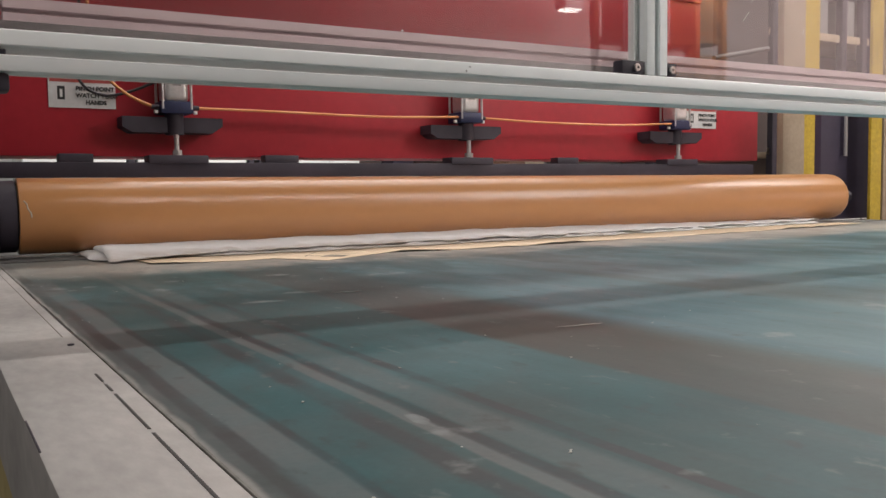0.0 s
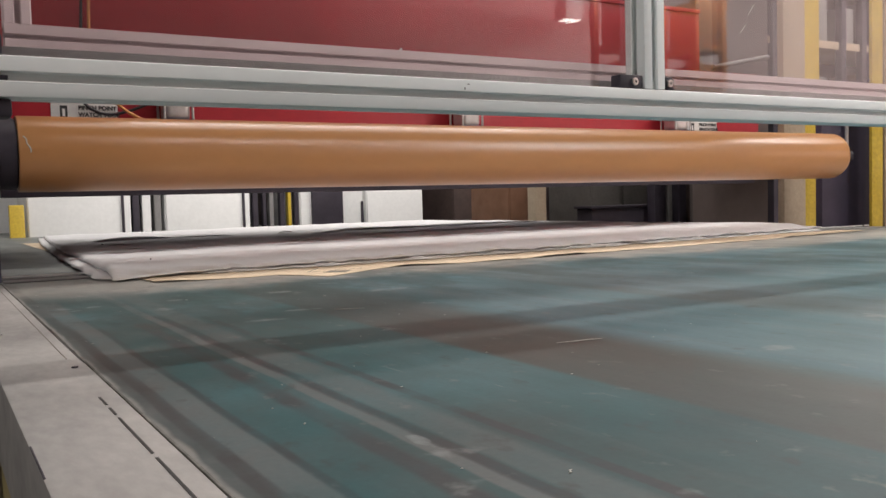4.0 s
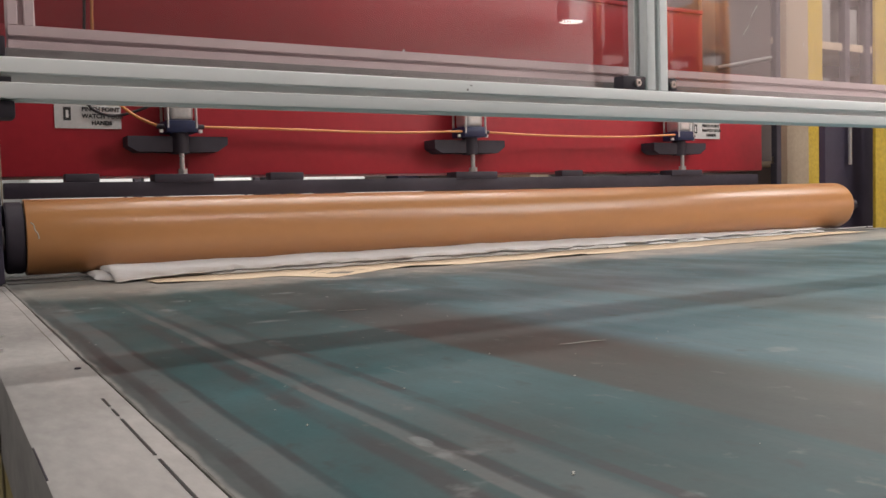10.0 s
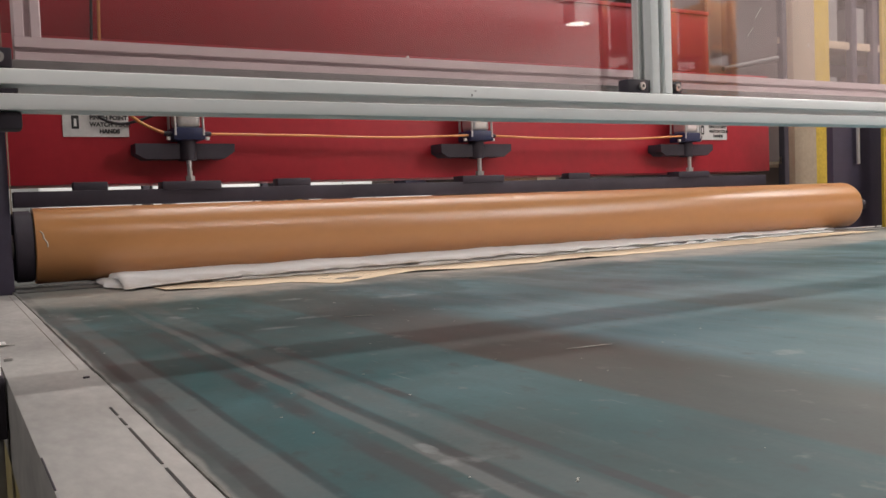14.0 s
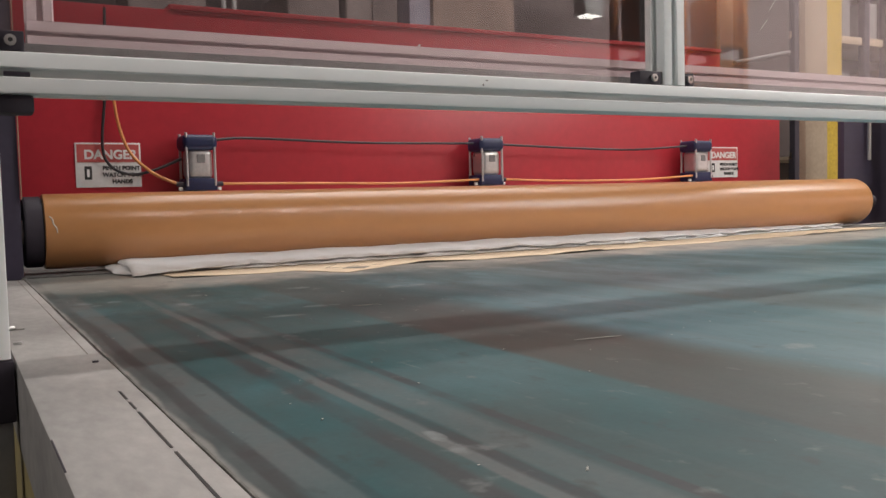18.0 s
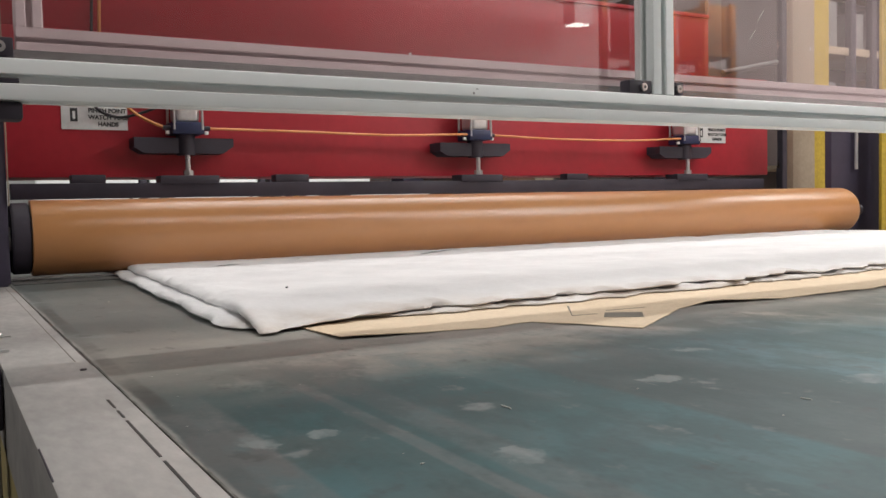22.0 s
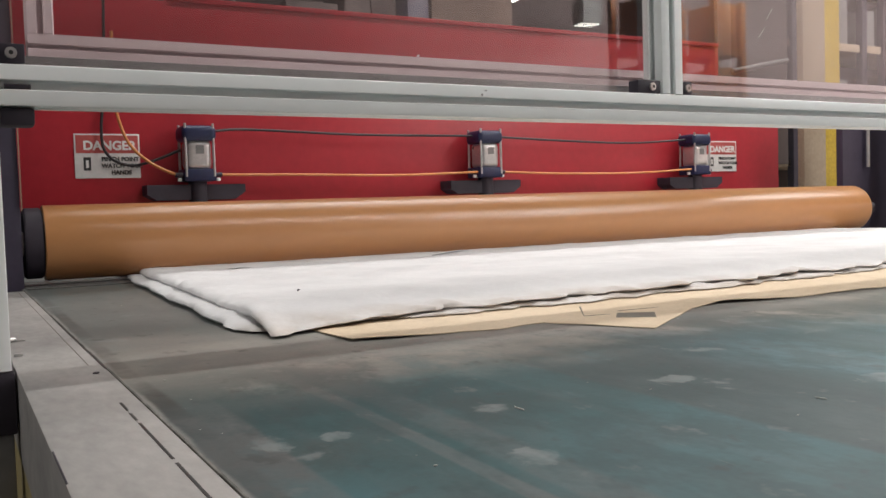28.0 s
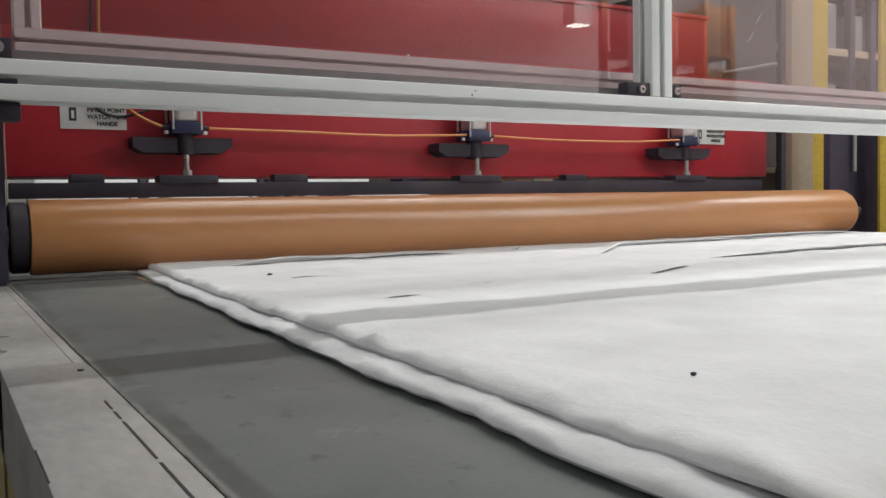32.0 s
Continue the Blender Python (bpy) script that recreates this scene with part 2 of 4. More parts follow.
    for c, w in ((0.164, 0.0050), (0.2005, 0.0020), (0.300, 0.0045), (0.358, 0.0040)):
        track = maths("MAXIMUM", track, band(xs, c - w - 0.004, c - w, c + w, c + w + 0.004))
    track = maths("MULTIPLY", maths("MULTIPLY", track, old), ramp(nt, blot, [(0.34, (0.20,)), (0.60, (0.85,))]))
    teal = blend(nt, track, teal, (0.041, 0.043, 0.049))

    # brown dirt film on the near side
    near_side = maths("SUBTRACT", 1.0, step(xs, 0.30, 0.62))
    film = maths("MULTIPLY", near_side, maths("ADD", ramp(nt, blot, [(0.40, (0.0,)), (0.66, (0.34,))]), maths("MULTIPLY", step(ys, 0.85, 1.15), 0.10)))
    teal = blend(nt, film, teal, (0.078, 0.073, 0.066))

    # broad dull strip; its brown far part has the red press's reflection painted in
    strip = maths("MULTIPLY", band(xs, 0.512, 0.524, 0.66, 0.74), maths("MULTIPLY", ramp(nt, cloud, [(0.3, (0.65,)), (0.6, (0.97,))]), maths("SUBTRACT", 1.0, maths("MULTIPLY", step(ys, 0.95, 1.25), 0.5))))
    teal = blend(nt, strip, teal, blend(nt, step(ys, 0.70, 1.02), (0.066, 0.069, 0.060), ramp(nt, drift, [(0.35, (0.072, 0.052, 0.045)), (0.65, (0.064, 0.060, 0.053))])))
    strip2 = maths("MULTIPLY", band(xs, 1.02, 1.06, 1.22, 1.36), ramp(nt, smear, [(0.35, (0.1,)), (0.6, (0.75,))]))
    teal = blend(nt, strip2, teal, (0.095, 0.115, 0.115))

    # grey, dusty part on which the goods lie
    grey = ramp(nt, cloud, [(0.3, (0.125, 0.142, 0.136)), (0.7, (0.205, 0.218, 0.206))])
    dust = maths("MULTIPLY", band(ys, 1.72, 1.90, 2.06, 2.4), ramp(nt, blot, [(0.32, (0.35,)), (0.66, (0.95,))]))
    col = blend(nt, maths("MULTIPLY", step(ys, 1.30, 1.75), ramp(nt, blot, [(0.50, (0.0,)), (0.72, (0.30,))])), teal, (0.075, 0.096, 0.094))
    col = blend(nt, step(ys, 1.78, 1.98), col, grey)
    col = blend(nt, dust, col, (0.335, 0.315, 0.280))
    patch = noise_node(nt, 4.0, 6, (1, 0.6, 1), 0.7)
    speck = noise_node(nt, 38.0, 4, (1, 0.7, 1))
    worn = maths("MULTIPLY", step(ys, 0.95, 1.5), maths("SUBTRACT", 1.0, step(ys, 1.85, 2.1)))
    col = blend(nt, maths("MULTIPLY", worn, ramp(nt, patch, [(0.455, (0.0,)), (0.52, (0.50,))])), col, (0.028, 0.060, 0.062))
    col = blend(nt, maths("MULTIPLY", worn, ramp(nt, patch, [(0.345, (0.45,)), (0.41, (0.0,))])), col, (0.080, 0.150, 0.160))
    col = blend(nt, ramp(nt, speck, [(0.62, (0.0,)), (0.72, (0.45,))]), col, (0.050, 0.052, 0.050))
    col = blend(nt, ramp(nt, speck, [(0.26, (0.40,)), (0.36, (0.0,))]), col, (0.210, 0.215, 0.205))
    scuff = maths("MULTIPLY", step(blot, 0.66, 0.72), 0.4)
    col = blend(nt, scuff, col, (0.300, 0.320, 0.315))

    # single pale smudges
    ragged = maths("ADD", maths("MULTIPLY", maths("SUBTRACT", noise_node(nt, 22.0, 5, (1, 0.8, 1), 0.65), 0.5), 5.0), maths("MULTIPLY", maths("SUBTRACT", speck, 0.5), 2.4))

    def smudge(cx, cy, rx, ry):
        u, v = maths("DIVIDE", maths("SUBTRACT", X, cx), rx), maths("DIVIDE", maths("SUBTRACT", Y, cy), ry)
        far_off = maths("ADD", maths("ADD", maths("MULTIPLY", u, u), maths("MULTIPLY", v, v)), ragged)
        return maths("SUBTRACT", 1.0, step(far_off, 0.5, 1.1))

    marks = smudge(0.192, 1.636, 0.019, 0.026)
    for cx, cy, rx, ry in ((0.240, 1.630, 0.013, 0.012), (0.592, 1.634, 0.030, 0.016), (0.428, 1.246, 0.040, 0.012), (0.52, 1.33, 0.03, 0.012), (0.29, 0.53, 0.006, 0.022), (0.33, 1.50, 0.02, 0.02), (0.75, 1.52, 0.05, 0.02), (0.36, 1.04, 0.012, 0.03)):
        marks = maths("MAXIMUM", marks, smudge(cx, cy, rx, ry))
    col = blend(nt, maths("MULTIPLY", marks, ramp(nt, speck, [(0.40, (0.55,)), (0.60, (0.12,))])), col, (0.270, 0.300, 0.295))
    hair = maths("MULTIPLY", step(noise_node(nt, 1.0, 3, (120, 6, 1)), 0.70, 0.76), ramp(nt, cloud, [(0.45, (0.0,)), (0.6, (0.5,))]))
    col = blend(nt, hair, col, (0.297, 0.297, 0.284))
    rim = maths("SUBTRACT", 1.0, step(maths("ADD", X, maths("MULTIPLY", maths("SUBTRACT", blot, 0.5), 0.02)), 0.1440, 0.1495))
    grime = maths("MULTIPLY", band(xs, 0.146, 0.149, 0.163, 0.170), ramp(nt, blot, [(0.35, (0.60,)), (0.62, (0.05,))]))
    col = blend(nt, grime, col, (0.058, 0.053, 0.048))
    col = blend(nt, maths("MULTIPLY", rim, 0.8), col, (0.30, 0.29, 0.27))
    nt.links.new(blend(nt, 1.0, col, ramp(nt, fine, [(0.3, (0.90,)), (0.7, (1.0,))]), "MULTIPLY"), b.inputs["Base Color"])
    nt.links.new(ramp(nt, smear, [(0.35, (0.40,)), (0.65, (0.52,))]), b.inputs["Roughness"])
    b.inputs["Specular IOR Level"].default_value = 0.24
    bump(nt, b, fine, 0.05, 0.001)
    return m


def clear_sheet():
    """Clear acrylic: a thin pane with a mauve haze painted in, which lets light through and mirrors by its angle."""
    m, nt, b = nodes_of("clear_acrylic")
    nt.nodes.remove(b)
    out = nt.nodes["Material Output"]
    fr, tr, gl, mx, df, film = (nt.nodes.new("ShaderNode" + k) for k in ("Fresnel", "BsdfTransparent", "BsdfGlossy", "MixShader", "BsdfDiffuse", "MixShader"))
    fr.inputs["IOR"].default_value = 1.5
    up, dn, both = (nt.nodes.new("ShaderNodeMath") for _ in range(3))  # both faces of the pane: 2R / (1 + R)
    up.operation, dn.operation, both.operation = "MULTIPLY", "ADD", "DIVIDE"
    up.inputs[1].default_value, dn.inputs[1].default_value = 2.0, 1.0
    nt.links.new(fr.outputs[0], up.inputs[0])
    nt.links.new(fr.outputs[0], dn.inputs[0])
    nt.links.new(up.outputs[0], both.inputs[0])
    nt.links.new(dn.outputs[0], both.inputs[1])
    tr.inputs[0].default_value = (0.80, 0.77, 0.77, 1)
    # mauve diffuse film: haze put in for the veil of hall reflections
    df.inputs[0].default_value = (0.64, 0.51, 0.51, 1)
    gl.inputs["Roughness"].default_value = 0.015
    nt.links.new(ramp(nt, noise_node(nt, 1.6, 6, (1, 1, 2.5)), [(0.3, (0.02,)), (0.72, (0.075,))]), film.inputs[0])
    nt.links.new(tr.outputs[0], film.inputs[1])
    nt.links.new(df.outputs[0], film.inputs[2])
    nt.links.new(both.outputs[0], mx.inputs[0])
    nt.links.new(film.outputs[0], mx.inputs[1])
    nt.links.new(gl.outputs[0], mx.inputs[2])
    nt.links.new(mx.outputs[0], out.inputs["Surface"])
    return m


def glow(name, colour, strength):
    m, nt, b = nodes_of(name)
    b.inputs["Base Color"].default_value = (*colour, 1)
    b.inputs["Emission Color"].default_value, b.inputs["Emission Strength"].default_value = (*colour, 1), strength
    return m


def inner_sheet():
    m, nt, b = nodes_of("clear_acrylic_inner_side")
    nt.nodes.remove(b)
    tr = nt.nodes.new("ShaderNodeBsdfTransparent")
    nt.links.new(tr.outputs[0], nt.nodes["Material Output"].inputs["Surface"])
    return m


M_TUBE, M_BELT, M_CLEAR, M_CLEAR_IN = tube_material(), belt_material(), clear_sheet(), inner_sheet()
M_GLOW = glow("lit_lamp_diffuser", (1.0, 0.97, 0.9), 14)


# ---- mesh helpers ----
def mesh_ob(name, bm, material, smooth=True):
    me = bpy.data.meshes.new(name)
    bm.normal_update()
    bm.to_mesh(me)
    bm.free()
    me.materials.append(material)
    if smooth:
        me.shade_smooth()
        me.set_sharp_from_angle(angle=radians(35))
    return new(name, me)


def part(name, bm, material, parent, label="", at=None):
    ob = mesh_ob(name, bm, material)
    ob.parent = parent
    if at is not None:
        ob.matrix_basis = at
    return tagged(ob, label) if label else ob


def thing(name, bm, material, label, category, group="", kind=""):
    return tagged(mesh_ob(name, bm, material), label, category, group, kind)


def holder(name, label, category, at=None, group=""):
    ob = new(name)
    ob.empty_display_size = 0.1
    if at is not None:
        ob.matrix_basis = at
    return tagged(ob, label, category, group)


def box(x0, x1, y0, y1, z0, z1, bevel=0.0, bm=None, segments=2):
    """A box by its limits, with rounded edges, added to bm."""
    b = bmesh.new()
    bmesh.ops.create_cube(b, size=1)
    for v in b.verts:
        v.co = Vector(((x0 + x1) / 2 + v.co.x * (x1 - x0), (y0 + y1) / 2 + v.co.y * (y1 - y0), (z0 + z1) / 2 + v.co.z * (z1 - z0)))
    if bevel:
        bmesh.ops.bevel(b, geom=b.edges[:], offset=bevel, segments=segments, affect="EDGES", profile=0.6)
    if bm is None:
        return b
    me = bpy.data.meshes.new("tmp")
    b.to_mesh(me)
    b.free()
    bm.from_mesh(me)
    bpy.data.meshes.remove(me)
    return bm


def rod(p, q, r, sides=20, bm=None, bevel=0.0, r2=None):
    """A round bar from p to q."""
    p, q = Vector(p), Vector(q)
    b = bmesh.new() if bm is None else bm
    m = Matrix.Translation((p + q) / 2) @ (q - p).to_track_quat("Z", "Y").to_matrix().to_4x4()
    made = bmesh.ops.create_cone(b, cap_ends=True, segments=sides, radius1=r, radius2=r if r2 is None else r2, depth=(q - p).length, matrix=m)
    if bevel:
        rims = [e for e in {e for v in made["verts"] for e in v.link_edges} if any(len(f.verts) > 4 for f in e.link_faces)]
        bmesh.ops.bevel(b, geom=rims, offset=bevel, segments=2, affect="EDGES")
    return b


def prism(outline, length, m):
    """An outline in x, y drawn out along z, placed by m."""
    b = bmesh.new()
    ends = [[b.verts.new(m @ Vector((x, y, z))) for x, y in outline] for z in (0, length)]
    n = len(outline)
    for i in range(n):
        b.faces.new((ends[0][i], ends[0][(i + 1) % n], ends[1][(i + 1) % n], ends[1][i]))
    b.faces.new(ends[0][::-1])
    b.faces.new(ends[1])
    bmesh.ops.triangulate(b, faces=[f for f in b.faces if len(f.verts) > 4])
    bmesh.ops.recalc_face_normals(b, faces=b.faces[:])
    return b


def tslot_outline(s=0.045, opening=0.005, chamfer=0.0025):
    """Section of a slotted aluminium profile, one undercut slot a side, soft corners."""
    k = s / 0.045
    h, o, lip, wide, deep, c = s / 2, opening * k, 0.0045 * k, 0.010 * k, 0.0135 * k, chamfer * k
    side = [(-h + c, -h), (-o - 0.001, -h), (-o, -h + 0.001), (-o, -h + lip), (-wide, -h + lip), (-wide, -h + lip + 0.003), (-0.005 * k, -h + deep),
            (0.005 * k, -h + deep), (wide, -h + lip + 0.003), (wide, -h + lip), (o, -h + lip), (o, -h + 0.001), (o + 0.001, -h), (h - c, -h)]
    pts = []
    for q in range(4):
        a = q * math.pi / 2
        pts += [(x * math.cos(a) - y * math.sin(a), x * math.sin(a) + y * math.cos(a)) for x, y in side]
        pts.append(((h - 0.0007) * (math.cos(a) + math.sin(a)), (h - 0.0007) * (math.sin(a) - math.cos(a))))
    return pts


def tslot_x(x0, x1, y, z, s=0.045, opening=0.005, chamfer=0.0025):
    return prism(tslot_outline(s, opening, chamfer), x1 - x0, Matrix.Translation((x0, y, z)) @ Matrix(((0, 0, 1, 0), (1, 0, 0, 0), (0, 1, 0, 0), (0, 0, 0, 1))))


def tslot_z(x, y, z0, z1, s=0.045):
    return prism(tslot_outline(s), z1 - z0, Matrix.Translation((x, y, z0)))


def hose(points, r, sides=10, steps=8):
    """A round hose through the points, smoothly bent."""
    P = [Vector(p) for p in points]
    P = [2 * P[0] - P[1]] + P + [2 * P[-1] - P[-2]]
    line = []
    for i in range(1, len(P) - 2):
        for k in range(steps):
            t = k / steps
            a, b_, c, d = P[i - 1:i + 3]
            line.append(0.5 * (2 * b_ + (c - a) * t + (2 * a - 5 * b_ + 4 * c - d) * t * t + (3 * b_ - a - 3 * c + d) * t ** 3))
    line.append(P[-2])
    bm = bmesh.new()
    rings = []
    for i, p in enumerate(line):
        d = (line[min(i + 1, len(line) - 1)] - line[max(i - 1, 0)]).normalized()
        u = d.cross(Vector((0, 1, 0.01))).normalized()
        w = d.cross(u)
        rings.append([bm.verts.new(p + r * (math.cos(a) * u + math.sin(a) * w)) for a in (2 * math.pi * k / sides for k in range(sides))])
    for a, b_ in zip(rings, rings[1:]):
        for k in range(sides):
            bm.faces.new((a[k], a[(k + 1) % sides], b_[(k + 1) % sides], b_[k]))
    bm.faces.new(rings[0][::-1])
    bm.faces.new(rings[-1])
    bmesh.ops.recalc_face_normals(bm, faces=bm.faces[:])
    return bm


def lettering(text, size, thick=0.0006):
    """Letters in Blender's own font as a mesh, in x and y, from the left of the base line."""
    cu = bpy.data.curves.new("lettering", "FONT")
    cu.body, cu.size, cu.extrude, cu.offset = text, size, thick, size * 0.036
    tmp = bpy.data.objects.new("lettering", cu)
    scene.collection.objects.link(tmp)
    me = bpy.data.meshes.new_from_object(tmp.evaluated_get(bpy.context.evaluated_depsgraph_get()))
    bpy.data.objects.remove(tmp)
    bm = bmesh.new()
    bm.from_mesh(me)
    bpy.data.meshes.remove(me)
    return bm


STAND = Matrix(((1, 0, 0, 0), (0, 0, -1, 0), (0, 1, 0, 0), (0, 0, 0, 1)))  # x, y of a drawing to x, z, facing -y

# ---- setting ----
tagged(mesh_ob("floor", box(-14, 26, -26, 16, -0.12, 0.0), M_CONCRETE), "grey worn concrete hall floor", "floor", "", "structure")
tagged(mesh_ob("ceiling", box(-14, 26, -26, 16, 6.2, 6.35), M_CEIL), "dark metal roof deck of the hall", "ceiling", "", "structure")
tagged(mesh_ob("wall_back", box(-14, 26, 16, 16.2, 0, 6.2), M_DARKWALL), "dark brown sheet metal hall wall", "wall", "", "structure")
tagged(mesh_ob("wall_front", box(-14, 26, -26.2, -26, 0, 6.2), M_WALL), "pale sheet metal hall wall", "wall", "", "structure")
tagged(mesh_ob("wall_left", box(-14.2, -14, -26, 16, 0, 6.2), M_WALL), "pale sheet metal hall wall", "wall", "", "structure")
tagged(mesh_ob("wall_right", box(26, 26.2, -26, 16, 0, 6.2), M_WALL), "pale sheet metal hall wall", "wall", "", "structure")


# ---- conveyor ----


def build_conveyor():
    table = holder("conveyor_table", "long steel conveyor table with worn pale side rails", "conveyor", pose(0, 0, 0))
    part("bed", box(0.146, 3.62, -3.2, 6.4, 0.70, 0.892, 0.003), M_GREY, table)
    rail = part("side_rail", box(0.053, 0.1416, -3.2, 2.30, 0.80, 0.900, 0.0022), M_PLATE, table, "worn pale metal side rail")
    part("seam", box(0.1268, 0.1280, 1.075, 2.296, 0.8988, 0.9003, 0.0), M_DUST, rail, "dull brown seam")
    part("edge_gap", box(0.1398, 0.1414, 1.04, 1.62, 0.8990, 0.9004, 0.0), M_INK, rail, "dark gap at the belt's edge")
    # black strip laid on for the shadow line where the rail ends
    part("end_shadow_line", box(0.053, 0.1410, 2.292, 2.300, 0.890, 0.9006, 0.0), M_INK, rail, "black strip for the shadow line of the gap at the rail's end")
    for y0, y1 in ((0.798, 0.835), (0.755, 0.784), (0.618, 0.742), (0.30, 0.606)):
        part("slot", box(0.1232, 0.1254, y0, y1, 0.8985, 0.9004, 0.0), M_INK, rail, "narrow dark slot")
    part("screw", rod((0.1275, 1.011, 0.897), (0.1275, 1.011, 0.9015), 0.0035, 12), M_BLACK, rail, "small black screw")
    part("side_panel", box(0.055, 0.070, -3.2, 2.28, 0.42, 0.80, 0.002), M_OCHRE, table, "dull ochre side panel")
    part("side_rail", box(3.63, 3.74, -3.2, 2.30, 0.80, 0.902, 0.0025), M_PLATE, table)
    for x in (0.25, 3.5):
        for y in (-2.6, 0.4, 3.2, 6.0):
            part("leg", box(x - 0.04, x + 0.04, y - 0.04, y + 0.04, 0, 0.70, 0.004), M_GREY, table)
    part("nose_strip", box(0.150, 3.61, 2.33, 2.405, 0.9005, 0.9030, 0.0008), M_GREY, table, "thin grey nose strip under the roller")
    part("gap", box(0.150, 0.405, 2.406, 2.470, 0.9004, 0.9016, 0.0), M_INK, table, "dark gap under the tension wire")
    part("gap", box(0.150, 0.405, 2.320, 2.329, 0.9004, 0.9012, 0.0), M_INK, table, "dark gap before the nose strip")
    part("wire", rod((0.152, 2.425, 0.9075), (3.61, 2.425, 0.9075), 0.0028, 10), M_STEEL, table, "bright tension wire")
    part("pin", rod((0.054, 1.345, 0.9032), (0.068, 1.352, 0.9032), 0.0036, 14, None, 0.001), M_STEEL, rail, "small steel pin")
    part("pin_tail", box(0.066, 0.080, 1.350, 1.354, 0.9003, 0.9016, 0.0005), M_STEEL, rail)
    for x, y in ((0.063, 1.205), (0.058, 1.85)):
        part("clip", box(x - 0.005, x + 0.005, y - 0.004, y + 0.004, 0.8995, 0.9035, 0.0015), M_STEEL, rail, "small steel clip")
    part("paint_chip", box(0.0536, 0.0549, 0.60, 0.69, 0.8990, 0.9003, 0.0003), M_BLACK, rail, "dark worn edge")
    return table


build_conveyor()

bm = bmesh.new()
ys = [-4.6 + i * 0.15 for i in range(90)]
rows_ = [[bm.verts.new((x, y, z)) for x, z in ((0.142, 0.893), (0.142, 0.8985), (0.146, 0.900), (1.0, 0.900), (2.2, 0.900), (3.618, 0.900), (3.622, 0.8985), (3.622, 0.893))] for y in ys]
for a, c in zip(rows_, rows_[1:]):
    for k in range(8):
        bm.faces.new((a[k], a[(k + 1) % 8], c[(k + 1) % 8], c[k]))
bm.faces.new(rows_[0])
bm.faces.new(rows_[-1][::-1])
bmesh.ops.recalc_face_normals(bm, faces=bm.faces[:])
belt = holder("conveyor_belt", "dusty teal conveyor belt with long dark streaks", "conveyor belt", pose(0, 0, 0))
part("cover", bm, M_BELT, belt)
for x in (0.1421, 3.6185):
    part("frayed_edge", box(x, x + 0.0020, -4.6, 8.7, 0.8936, 0.9004, 0.0004), M_FRAY, belt, "pale frayed belt edge")


# ---- goods on the belt ----
def wob(x, y, s, seed):
    return noise.noise(Vector((x * s, y * s, seed)))


def front_line(x, pts):
    for (x0, y0), (x1, y1) in zip(pts, pts[1:]):
        if x <= x1:
            return y0 + (y1 - y0) * (x - x0) / (x1 - x0)
    return pts[-1][1]


QUILT_FRONT = ((0.3, 2.20), (0.372, 2.142), (0.392, 2.140), (0.43, 2.178), (0.5, 2.197), (0.65, 2.20), (0.95, 2.195), (1.35, 2.21), (1.9, 2.245), (3.1, 2.35), (3.4, 2.39))


